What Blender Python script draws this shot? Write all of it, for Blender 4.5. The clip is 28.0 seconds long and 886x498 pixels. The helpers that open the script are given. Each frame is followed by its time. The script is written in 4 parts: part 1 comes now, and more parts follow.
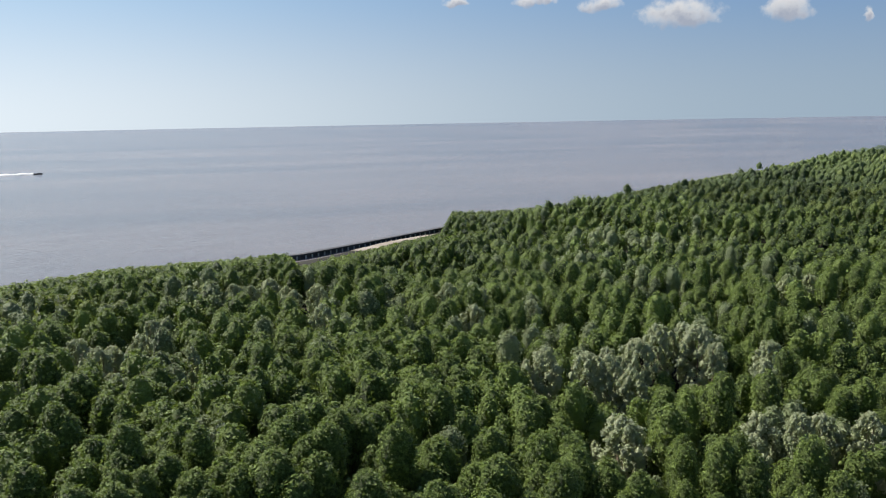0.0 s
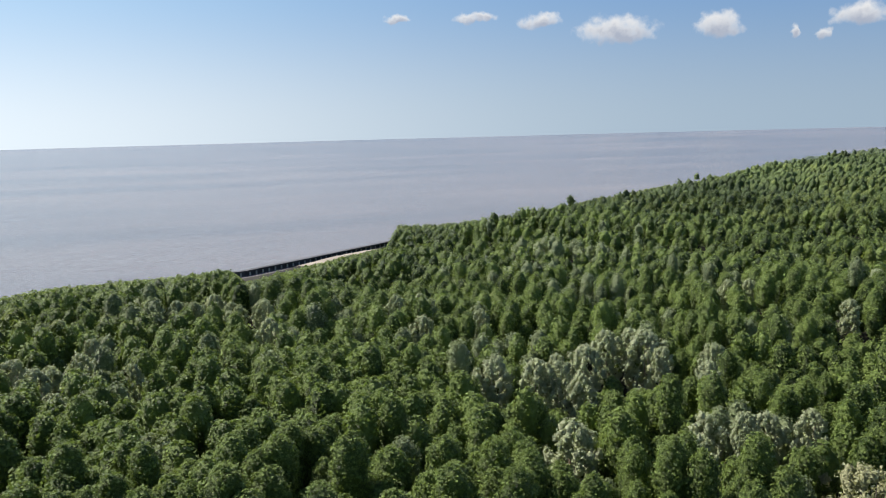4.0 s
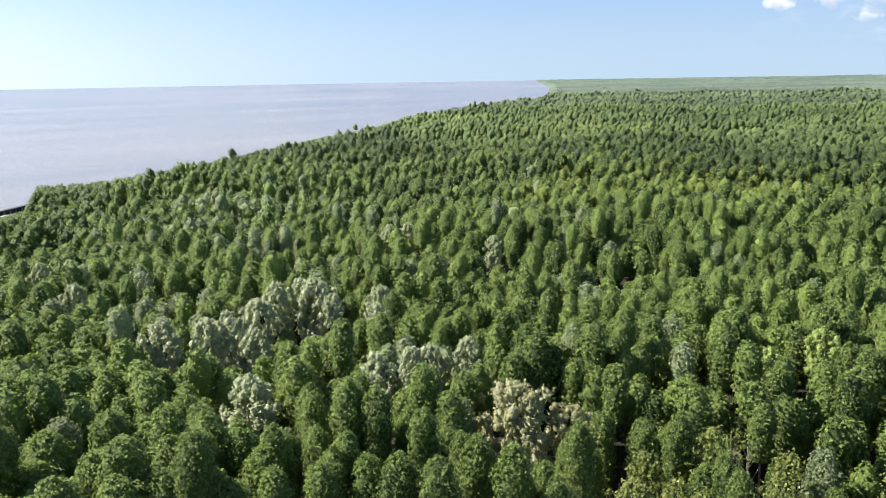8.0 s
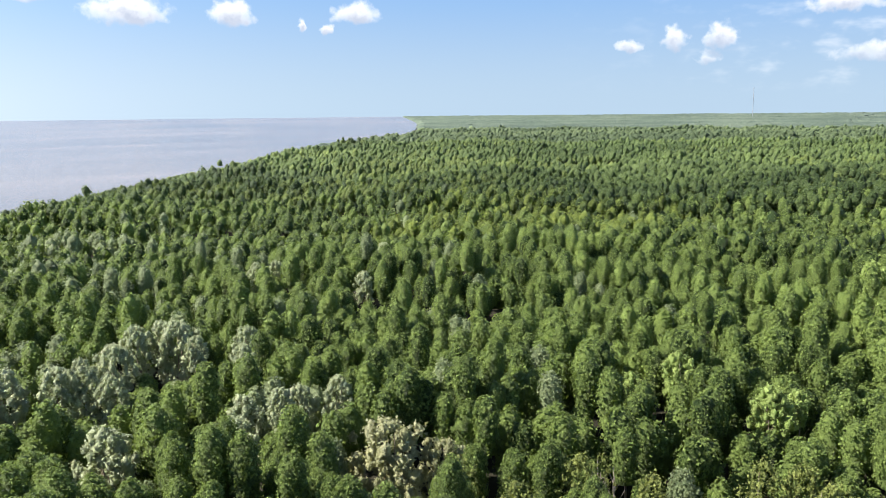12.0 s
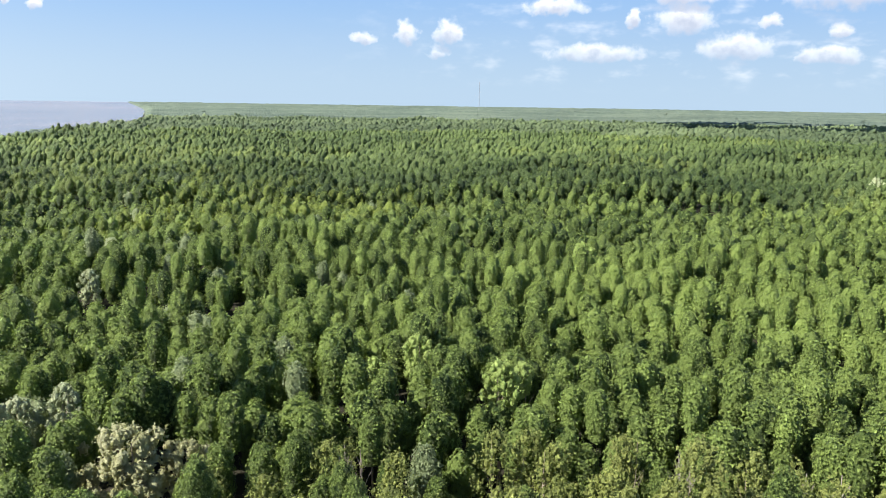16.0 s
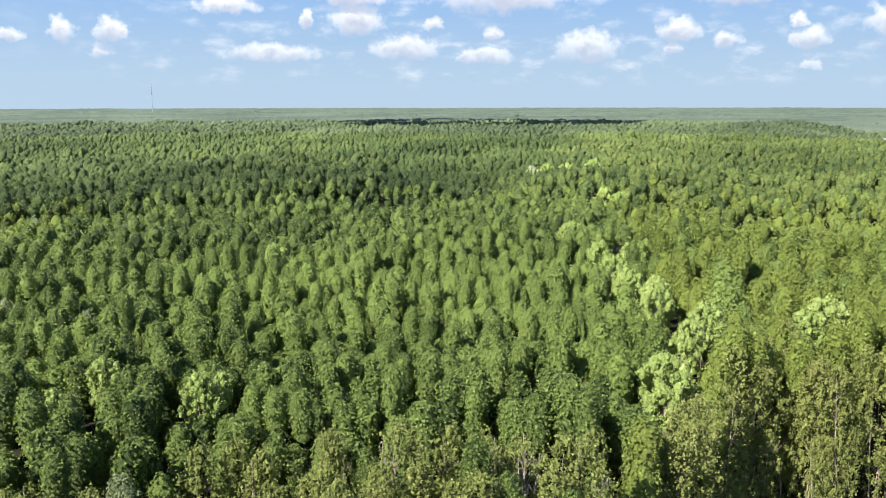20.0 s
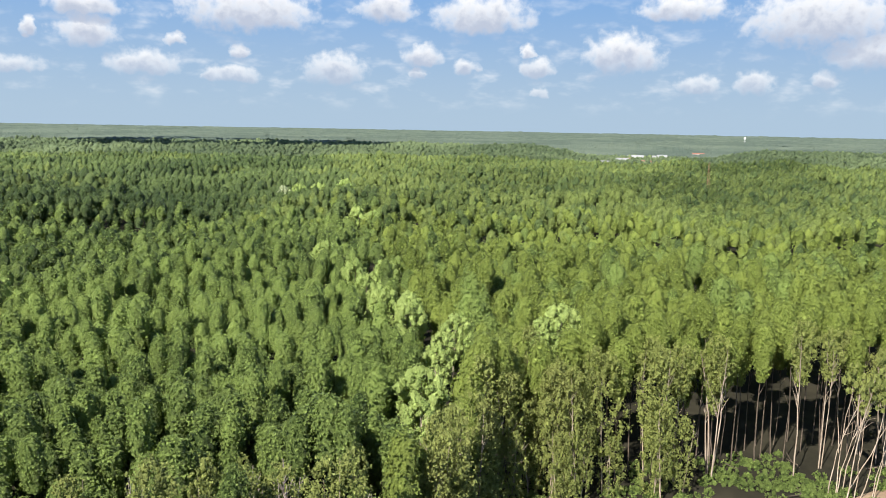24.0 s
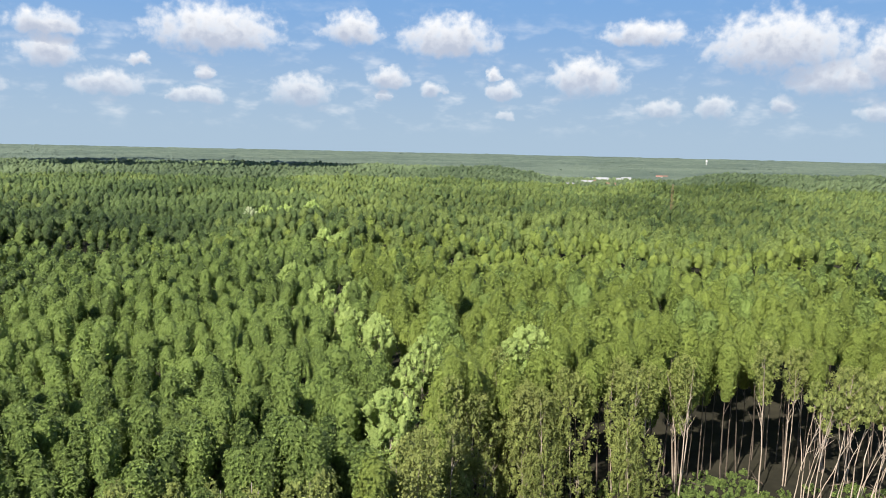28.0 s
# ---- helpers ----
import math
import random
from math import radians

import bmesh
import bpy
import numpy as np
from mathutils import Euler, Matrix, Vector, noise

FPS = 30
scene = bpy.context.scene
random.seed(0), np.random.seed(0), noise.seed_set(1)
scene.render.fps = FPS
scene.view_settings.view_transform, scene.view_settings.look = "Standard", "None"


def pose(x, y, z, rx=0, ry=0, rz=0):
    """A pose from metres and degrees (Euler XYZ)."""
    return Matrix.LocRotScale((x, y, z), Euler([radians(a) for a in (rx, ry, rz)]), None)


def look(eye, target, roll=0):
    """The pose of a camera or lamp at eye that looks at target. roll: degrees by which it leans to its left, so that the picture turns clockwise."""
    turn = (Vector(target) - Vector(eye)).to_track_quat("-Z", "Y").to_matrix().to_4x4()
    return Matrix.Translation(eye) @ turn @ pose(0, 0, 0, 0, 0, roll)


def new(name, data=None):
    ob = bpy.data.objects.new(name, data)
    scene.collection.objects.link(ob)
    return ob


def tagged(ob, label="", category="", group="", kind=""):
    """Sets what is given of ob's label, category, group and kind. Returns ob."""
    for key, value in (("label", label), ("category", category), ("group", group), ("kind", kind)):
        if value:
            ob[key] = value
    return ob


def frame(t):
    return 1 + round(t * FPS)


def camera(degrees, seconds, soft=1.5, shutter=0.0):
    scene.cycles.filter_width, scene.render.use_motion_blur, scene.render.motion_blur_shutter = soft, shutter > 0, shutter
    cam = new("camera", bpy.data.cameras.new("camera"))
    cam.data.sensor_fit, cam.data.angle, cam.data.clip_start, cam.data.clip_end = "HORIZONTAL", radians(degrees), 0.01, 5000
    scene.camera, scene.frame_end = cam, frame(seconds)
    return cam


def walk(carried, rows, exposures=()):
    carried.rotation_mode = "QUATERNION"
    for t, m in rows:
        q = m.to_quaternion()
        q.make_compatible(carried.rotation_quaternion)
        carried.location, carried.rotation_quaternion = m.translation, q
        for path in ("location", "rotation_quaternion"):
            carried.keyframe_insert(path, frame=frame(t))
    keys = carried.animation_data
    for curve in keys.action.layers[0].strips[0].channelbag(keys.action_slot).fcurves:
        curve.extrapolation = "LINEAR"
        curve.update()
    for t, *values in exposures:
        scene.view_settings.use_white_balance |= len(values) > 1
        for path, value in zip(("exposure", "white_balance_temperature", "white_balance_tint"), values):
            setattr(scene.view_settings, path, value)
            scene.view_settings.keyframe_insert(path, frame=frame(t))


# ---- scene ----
# seconds, x, y, z, heading (clockwise from +y), tilt below the level, lean
STEPS = [
    (0, 0.042, -0.228, 38.556, 13.050, 9.086, -1.083),
    (0.5, 0.043, -0.260, 38.556, 12.980, 9.244, -1.386),
    (1, 0.016, -0.282, 38.501, 13.143, 9.216, -1.787),
    (1.5, 0.041, -0.331, 38.514, 13.540, 8.934, -1.969),
    (2, 0.091, -0.380, 38.536, 13.733, 8.493, -2.074),
    (2.5, 0.060, -0.336, 38.501, 13.544, 8.157, -1.959),
    (4.5, -0.302, -0.004, 37.871, 19.677, 8.406, -1.323),
    (5, -0.260, 0.079, 37.797, 23.191, 9.297, -1.016),
    (5.5, -0.184, 0.145, 37.781, 27.104, 10.256, -0.551),
    (6, -0.105, 0.230, 37.785, 30.265, 10.920, -0.773),
    (6.5, -0.026, 0.302, 37.773, 33.661, 11.196, -0.775),
    (7, 0.075, 0.330, 37.770, 36.162, 11.666, -0.953),
    (7.5, 0.105, 0.363, 37.764, 38.144, 11.956, -1.385),
    (8, 0.044, 0.317, 37.811, 40.446, 11.938, -0.962),
    (8.5, -0.073, 0.255, 37.847, 42.781, 11.681, -0.444),
    (9, -0.073, 0.230, 37.835, 45.109, 11.294, -0.153),
    (9.5, 0.078, 0.213, 37.777, 46.428, 10.981, -0.305),
    (10, 0.247, 0.268, 37.725, 46.913, 10.629, -0.513),
    (10.5, 0.350, 0.317, 37.712, 47.536, 10.345, -0.539),
    (11, 0.413, 0.332, 37.742, 48.010, 9.963, -0.805),
    (11.5, 0.443, 0.331, 37.788, 48.575, 9.677, -0.795),
    (13.5, -0.021, 0.116, 37.883, 55.805, 10.337, 0.445),
    (14, -0.029, 0.119, 37.905, 58.133, 10.507, 0.481),
    (14.5, 0.024, 0.078, 37.906, 60.382, 10.532, 0.410),
    (15, 0.055, 0.064, 37.900, 62.750, 10.556, 0.623),
    (15.5, 0.023, 0.032, 37.908, 65.281, 10.400, 0.725),
    (16, -0.058, 0.002, 37.942, 68.076, 10.262, 0.863),
    (16.5, -0.110, -0.061, 37.965, 71.123, 10.524, 0.893),
    (17, -0.036, -0.074, 37.982, 73.430, 10.679, 1.115),
    (17.5, 0.036, -0.093, 37.939, 75.509, 10.475, 1.006),
    (18, 0.065, -0.063, 37.878, 78.479, 10.130, 1.149),
    (18.5, 0.011, -0.100, 37.898, 82.051, 9.871, 1.361),
    (19, -0.065, -0.144, 37.962, 85.134, 9.776, 0.907),
    (19.5, -0.120, -0.168, 37.988, 87.458, 9.853, 0.042),
    (20, -0.134, -0.170, 38.031, 89.869, 10.145, -0.081),
    (20.5, -0.140, -0.173, 38.050, 92.075, 10.230, 0.008),
    (21, -0.113, -0.198, 38.042, 94.184, 10.034, 0.053),
    (21.5, -0.073, -0.228, 37.998, 96.664, 9.832, 0.140),
    (22, -0.051, -0.225, 37.967, 99.556, 9.708, 0.344),
    (22.5, -0.038, -0.221, 37.979, 102.021, 9.547, 0.585),
    (24.5, 0.061, -0.159, 37.917, 109.010, 8.202, 0.786),
    (25, 0.065, -0.147, 37.915, 110.726, 7.888, 0.346),
    (25.5, 0.058, -0.144, 37.908, 111.979, 7.765, 0.215),
    (26, 0.054, -0.082, 37.907, 113.110, 7.804, 0.009),
    (26.5, -0.010, -0.045, 37.916, 113.738, 7.627, 0.053),
    (27, -0.104, -0.003, 37.952, 113.472, 7.333, 0.401),
    (27.5, -0.178, 0.061, 37.958, 111.614, 7.159, 0.863),
    (28, -0.196, 0.134, 37.975, 109.673, 7.010, 1.269),
]
cam = camera(57.32, 28.0, soft=1.0)
walk(cam, [(t, pose(x, y, z, 90 - down, 0, -head) @ pose(0, 0, 0, 0, 0, lean)) for t, x, y, z, head, down, lean in STEPS],
     exposures=[(0, 0.6), (2.5, 0.62), (5, 0.95), (6, 1.15), (7, 1.28), (8.5, 1.5), (9.5, 1.5), (11, 1.38), (14, 1.42), (20, 1.34), (25, 1.1), (28, 1.08)])

# ---------------------------------------------------------------- light
SUN_AZ, SUN_EL = -40.0, 43.0          # degrees: clockwise from +y, above the level


def way(az, el):
    a, e = radians(az), radians(el)
    return Vector((math.sin(a) * math.cos(e), math.cos(a) * math.cos(e), math.sin(e)))


sun = new("sun", bpy.data.lights.new("sun", "SUN"))
sun.data.energy, sun.data.angle, sun.data.color = 5.0, radians(0.53), (1.0, 0.95, 0.86)
sun.matrix_world = look(way(SUN_AZ, SUN_EL) * 900, (0, 0, 0))

# clouds: heading, height, width, thickness, all in degrees
CLOUDS_SEA = [(14.2, 7.87, 1.0, 0.28), (19.5, 7.78, 1.8, 0.32), (24.0, 7.49, 1.6, 0.52), (29.1, 6.73, 2.8, 0.9), (35.7, 6.73, 1.6, 0.9),
              (40.3, 5.9, 0.4, 0.44), (44.0, 6.73, 1.8, 0.68), (41.9, 5.72, 0.5, 0.4), (62.5, 4.25, 1.0, 0.36), (65.4, 4.79, 1.0, 0.8),
              (68.3, 4.83, 1.2, 0.8), (67.5, 3.56, 0.8, 0.5)]
CLOUDS_WOOD = [(75.4, 6.51, 2.4, 0.6), (83.9, 5.98, 2.2, 1.16), (80.7, 5.75, 0.6, 0.6), (78.2, 3.5, 3.8, 0.6), (87.2, 3.97, 2.8, 0.84),
               (93.0, 3.34, 2.2, 0.6), (99.7, 4.02, 2.4, 1.12), (105.7, 4.95, 1.7, 0.76), (108.7, 4.24, 1.1, 0.5),
               (112.9, 5.27, 0.56, 0.48), (89.3, 5.4, 0.8, 0.44), (93.4, 4.92, 0.9, 0.44), (91.7, 3.23, 1.2, 0.44), (105.5, 3.69, 0.8, 0.4)]
CLOUDS_TOWN = [(94.0, 7.92, 5.2, 1.6), (103.1, 8.23, 2.3, 1.1), (109.8, 7.9, 4.0, 1.4), (113.6, 4.3, 1.4, 0.72), (119.3, 5.34, 3.0, 1.32),
               (123.2, 8.06, 3.4, 0.84), (131.5, 7.65, 5.4, 1.9), (134.7, 5.3, 3.8, 1.2), (137.7, 6.55, 2.2, 1.8), (127.8, 3.27, 1.4, 0.8),
               (131.9, 3.42, 1.0, 0.5), (137.8, 2.9, 2.0, 0.6), (124.3, 3.09, 2.0, 0.56), (113.8, 2.46, 0.7, 0.32), (83.8, 7.42, 2.8, 0.8)]


class Nodes:
    """Short hand for building a node tree."""

    def __init__(self, tree):
        self.tree = tree

    def add(self, kind, **values):
        n = self.tree.nodes.new(kind)
        for key, value in values.items():
            setattr(n, key, value)
        return n

    def put(self, node, slot, value):
        if isinstance(value, bpy.types.NodeSocket):
            self.tree.links.new(value, node.inputs[slot])
        else:
            node.inputs[slot].default_value = value
        return node

    def math(self, op, a, b=0.0, c=0.0, clamp=False):
        n = self.add("ShaderNodeMath", operation=op, use_clamp=clamp)
        for i, v in enumerate((a, b, c)):
            self.put(n, i, v)
        return n.outputs[0]

    def noise(self, vector, scale, detail=3.0, rough=0.55, out=0):
        n = self.add("ShaderNodeTexNoise")
        if vector is not None:
            self.put(n, "Vector", vector)
        self.put(n, "Scale", scale), self.put(n, "Detail", detail), self.put(n, "Roughness", rough)
        return n.outputs[out]

    def ramp(self, value, low, high, a=0.0, b=1.0):
        n = self.add("ShaderNodeMapRange", interpolation_type="SMOOTHSTEP")
        for i, v in enumerate((value, low, high, a, b)):
            self.put(n, i, v)
        return n.outputs[0]

    def mix(self, f, a, b):
        n = self.add("ShaderNodeMix", data_type="RGBA")
        self.put(n, 0, f), self.put(n, 6, a), self.put(n, 7, b)
        return n.outputs[2]


def make_world():
    world = bpy.data.worlds.new("world")
    scene.world, world.use_nodes = world, True
    world.node_tree.nodes.clear()
    k = Nodes(world.node_tree)
    sky = k.add("ShaderNodeTexSky", sky_type="NISHITA", sun_disc=False, sun_elevation=radians(SUN_EL), sun_rotation=radians(SUN_AZ % 360),
                altitude=40.0, air_density=1.0, dust_density=0.4, ozone_density=3.0)
    d = k.add("ShaderNodeTexCoord").outputs["Generated"]
    xyz = k.add("ShaderNodeSeparateXYZ")
    k.put(xyz, 0, d)
    az = k.math("MULTIPLY", k.math("ARCTAN2", xyz.outputs[0], xyz.outputs[1]), 57.29578)
    el = k.math("MULTIPLY", k.math("ARCSINE", xyz.outputs[2]), 57.29578)
    # ragged edges: the cloud plane is stirred by noise
    flat = k.add("ShaderNodeCombineXYZ")
    k.put(flat, 0, az), k.put(flat, 1, el)
    warp = k.noise(flat.outputs[0], 1.1, 3.0, 0.5, 1)
    ws = k.add("ShaderNodeSeparateXYZ")
    k.put(ws, 0, warp)
    lumps = k.noise(flat.outputs[0], 1.25, 3.0, 0.5)
    wx = k.math("MULTIPLY_ADD", k.math("SUBTRACT", ws.outputs[0], 0.5), 1.5, az)
    wy = k.math("MULTIPLY_ADD", k.math("SUBTRACT", ws.outputs[1], 0.5), 0.9, el)

    def field(rise):
        """How deep inside the nearest cloud, 1 in its middle and 0 at its rim; rise: degrees by which the clouds are shifted."""
        total = None
        for a, e, w, h in [(a, e, w * 1.5, h * 1.7) for a, e, w, h in CLOUDS_SEA + CLOUDS_WOOD + CLOUDS_TOWN]:
            u = k.math("MULTIPLY_ADD", wx, 1.75 / w, -1.75 * a / w)
            v = k.math("MULTIPLY_ADD", wy, 1.25 / h, -1.25 * (e + rise * h - 0.28 * h) / h)
            v = k.math("MAXIMUM", v, k.math("MULTIPLY", v, -2.0))          # flat base
            depth = k.math("SUBTRACT", 1.0, k.math("MULTIPLY_ADD", u, u, k.math("MULTIPLY", v, v)))
            total = depth if total is None else k.math("MAXIMUM", total, depth)
        return total

    here = k.math("MULTIPLY_ADD", k.math("SUBTRACT", lumps, 0.5), 2.2, field(0.0))
    cover = k.math("MULTIPLY", k.ramp(here, -0.45, 1.0), k.ramp(el, 1.0, 6.0, 0.45, 1.0))
    under = k.ramp(k.math("MULTIPLY_ADD", k.math("SUBTRACT", lumps, 0.5), 2.0, field(-0.45)), -0.6, 1.1)
    # wisps between the clouds over the land
    thin = k.ramp(k.noise(k.put(k.put(k.add("ShaderNodeMapping"), "Vector", flat.outputs[0]), "Scale", (0.45, 1.0, 1.0)).outputs[0], 0.9, 3.0, 0.55), 0.48, 0.85)
    thin = k.math("MULTIPLY", thin, k.math("MULTIPLY", k.ramp(az, 55.0, 85.0), k.math("MULTIPLY", k.ramp(el, 0.6, 2.6), k.ramp(el, 12.0, 5.0))))
    cover = k.math("MAXIMUM", k.math("MULTIPLY", cover, 0.97), k.math("MULTIPLY", thin, 0.5))
    cloud = k.mix(under, (7.9, 7.85, 7.8, 1), (3.8, 4.2, 5.1, 1))
    # sea haze whitens the sky towards the horizon, most of all below the sun
    toward = k.math("MULTIPLY_ADD", k.math("COSINE", k.math("MULTIPLY", k.math("SUBTRACT", az, SUN_AZ + 12), 0.0174533)), 0.5, 0.5)
    glow = k.math("POWER", toward, 7.5)
    haze = k.mix(glow, (3.05, 4.05, 5.1, 1), (8.3, 9.2, 9.9, 1))
    deep = k.mix(glow, (1.55, 3.0, 5.4, 1), (4.4, 6.6, 9.0, 1))
    low = k.mix(k.ramp(el, 0.0, 11.0), haze, deep)
    clear = k.mix(k.ramp(el, 10.0, 28.0), low, sky.outputs[0])
    col = k.mix(cover, clear, cloud)
    bg = k.add("ShaderNodeBackground")
    k.put(bg, 0, col), k.put(bg, 1, 0.065)
    k.tree.links.new(bg.outputs[0], k.add("ShaderNodeOutputWorld").inputs[0])


make_world()


# ---------------------------------------------------------------- materials
def material(name):
    m = bpy.data.materials.new(name)
    m.use_nodes = True
    k = Nodes(m.node_tree)
    b = m.node_tree.nodes["Principled BSDF"]
    return m, k, b


def foliage(name, dark, light, tint, rough=0.5, gloss=0.25, through_light=0.18, leafy=0.7):
    """Leaves: each leaf, each tree and each stand of trees has its own shade of green."""
    m, k, b = material(name)
    leaf = k.add("ShaderNodeNewGeometry").outputs["Random Per Island"]
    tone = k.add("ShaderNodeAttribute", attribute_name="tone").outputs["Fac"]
    tree = k.add("ShaderNodeObjectInfo").outputs["Random"]
    where = k.add("ShaderNodeNewGeometry").outputs["Position"]
    stand = k.noise(where, 0.016, 3.0, 0.6)
    sprig = k.ramp(k.noise(where, 2.6, 5.0, 0.8), 0.36, 0.64)
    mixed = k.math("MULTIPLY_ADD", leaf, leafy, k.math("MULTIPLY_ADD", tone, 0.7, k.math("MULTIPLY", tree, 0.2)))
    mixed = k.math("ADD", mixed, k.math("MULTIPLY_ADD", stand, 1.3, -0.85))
    # dark gaps between leaves as speckle: shade put into the colour
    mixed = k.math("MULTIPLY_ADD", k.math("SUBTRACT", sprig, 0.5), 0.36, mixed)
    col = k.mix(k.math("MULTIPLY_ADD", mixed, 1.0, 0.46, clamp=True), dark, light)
    col = k.mix(k.ramp(k.noise(where, 0.12, 3.0), 0.48, 0.75, 0.0, 0.5), col, tint)
    k.put(b, "Base Color", col), k.put(b, "Roughness", rough), k.put(b, "Specular IOR Level", gloss)
    bp = k.add("ShaderNodeBump")
    k.put(bp, "Height", sprig), k.put(bp, "Strength", 0.9), k.put(bp, "Distance", 0.3)
    k.put(b, "Normal", bp.outputs[0])
    tr = k.add("ShaderNodeBsdfTranslucent")
    k.put(tr, 0, k.mix(0.5, col, (light[0] * 1.2, light[1] * 1.25, light[2] * 0.6, 1)))
    mx = k.add("ShaderNodeMixShader")
    k.put(mx, 0, through_light), k.put(mx, 1, b.outputs[0]), k.put(mx, 2, tr.outputs[0])
    k.tree.links.new(mx.outputs[0], m.node_tree.nodes["Material Output"].inputs[0])
    return m


LEAF = foliage("mangrove leaves", (0.034, 0.064, 0.019, 1), (0.315, 0.42, 0.11, 1), (0.24, 0.315, 0.09, 1))
LEAF_GREY = foliage("grey-green leaves", (0.10, 0.145, 0.065, 1), (0.42, 0.49, 0.26, 1), (0.32, 0.385, 0.19, 1))
LEAF_FRESH = foliage("yellow-green leaves", (0.050, 0.080, 0.014, 1), (0.325, 0.405, 0.09, 1), (0.265, 0.325, 0.078, 1))
# far copies of the greens, darkened for leaf shade the coarse crowns lack
LEAF_SHADED = foliage("shade-darkened green leaves", (0.040, 0.070, 0.026, 1), (0.25, 0.34, 0.110, 1), (0.205, 0.275, 0.095, 1), leafy=0.3)
LEAF_MID = foliage("mid-green leaves", (0.060, 0.090, 0.026, 1), (0.335, 0.42, 0.120, 1), (0.275, 0.345, 0.10, 1), leafy=0.3)
# aerial haze put into the colour: a greyer, bluer green for far trees
LEAF_HAZED = foliage("haze-dulled green leaves", (0.070, 0.102, 0.052, 1), (0.215, 0.28, 0.130, 1), (0.175, 0.228, 0.108, 1), leafy=0.3)
LEAF_PALE = foliage("silvery leaves", (0.38, 0.45, 0.22, 1), (0.68, 0.73, 0.47, 1), (0.55, 0.62, 0.35, 1), 0.5, 0.3)
LEAF_BRIGHT = foliage("young leaves", (0.30, 0.42, 0.11, 1), (0.54, 0.67, 0.21, 1), (0.45, 0.565, 0.17, 1), 0.55, 0.3)
LEAF_OLIVE = foliage("olive leaves", (0.14, 0.18, 0.05, 1), (0.42, 0.47, 0.135, 1), (0.38, 0.39, 0.135, 1), 0.55, 0.3)
LEAF_CREAM = foliage("flowering leaves", (0.36, 0.37, 0.17, 1), (0.68, 0.67, 0.40, 1), (0.52, 0.53, 0.27, 1), 0.55, 0.3)


def surface(name, a, b_col, scale, rough=0.85, bump=0.4, gloss=0.3, detail=5.0, dist=0.05):
    m, k, b = material(name)
    where = k.add("ShaderNodeTexCoord").outputs["Object"]
    n1 = k.noise(where, scale, detail)
    n2 = k.noise(where, scale * 0.13, 3.0)
    f = k.ramp(k.math("MULTIPLY_ADD", n2, 0.6, k.math("MULTIPLY", n1, 0.5)), 0.35, 0.75)
    k.put(b, "Base Color", k.mix(f, a, b_col)), k.put(b, "Roughness", rough), k.put(b, "Specular IOR Level", gloss)
    bp = k.add("ShaderNodeBump")
    k.put(bp, "Height", n1), k.put(bp, "Strength", bump), k.put(bp, "Distance", dist)
    k.put(b, "Normal", bp.outputs[0])
    return m


BARK = surface("pale bark", (0.24, 0.18, 0.13, 1), (0.50, 0.42, 0.34, 1), 3.0)
BARK_DARK = surface("dark bark", (0.055, 0.042, 0.032, 1), (0.16, 0.125, 0.095, 1), 3.0)
DEAD = surface("dead wood", (0.27, 0.22, 0.19, 1), (0.46, 0.40, 0.36, 1), 4.0)
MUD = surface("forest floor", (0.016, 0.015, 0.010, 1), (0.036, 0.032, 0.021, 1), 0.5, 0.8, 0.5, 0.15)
BEACH = surface("pale beach sand", (0.27, 0.225, 0.185, 1), (0.40, 0.345, 0.29, 1), 0.8, 0.9, 0.6)
SAND = surface("sandy bank", (0.20, 0.135, 0.085, 1), (0.36, 0.26, 0.175, 1), 0.8, 0.9, 0.6)
ROCK = surface("dark revetment", (0.045, 0.045, 0.05, 1), (0.11, 0.11, 0.12, 1), 0.8)
WHITE = surface("white paint", (0.42, 0.42, 0.40, 1), (0.56, 0.56, 0.54, 1), 0.3, 0.6)
ROOF_RED = surface("rusty roof", (0.24, 0.11, 0.08, 1), (0.33, 0.17, 0.125, 1), 0.3, 0.7)
ROOF_GREY = surface("grey roof", (0.24, 0.245, 0.25, 1), (0.36, 0.36, 0.36, 1), 0.3, 0.6)
GLASS_DARK = surface("dark openings", (0.03, 0.035, 0.04, 1), (0.05, 0.055, 0.06, 1), 0.5, 0.2)
RED = surface("rust red paint", (0.22, 0.11, 0.075, 1), (0.30, 0.16, 0.11, 1), 0.5, 0.6)
STEEL = surface("grey steel", (0.22, 0.23, 0.25, 1), (0.32, 0.33, 0.35, 1), 0.5, 0.5)
HULL = surface("dark hull", (0.03, 0.035, 0.045, 1), (0.06, 0.065, 0.07, 1), 1.0, 0.5)
FOAM = surface("white foam", (0.70, 0.72, 0.74, 1), (0.85, 0.86, 0.87, 1), 0.4, 0.9)
CLOUD = surface("cloud", (0.86, 0.86, 0.87, 1), (0.9, 0.9, 0.9, 1), 0.01, 1.0, 0.0, 0.0)


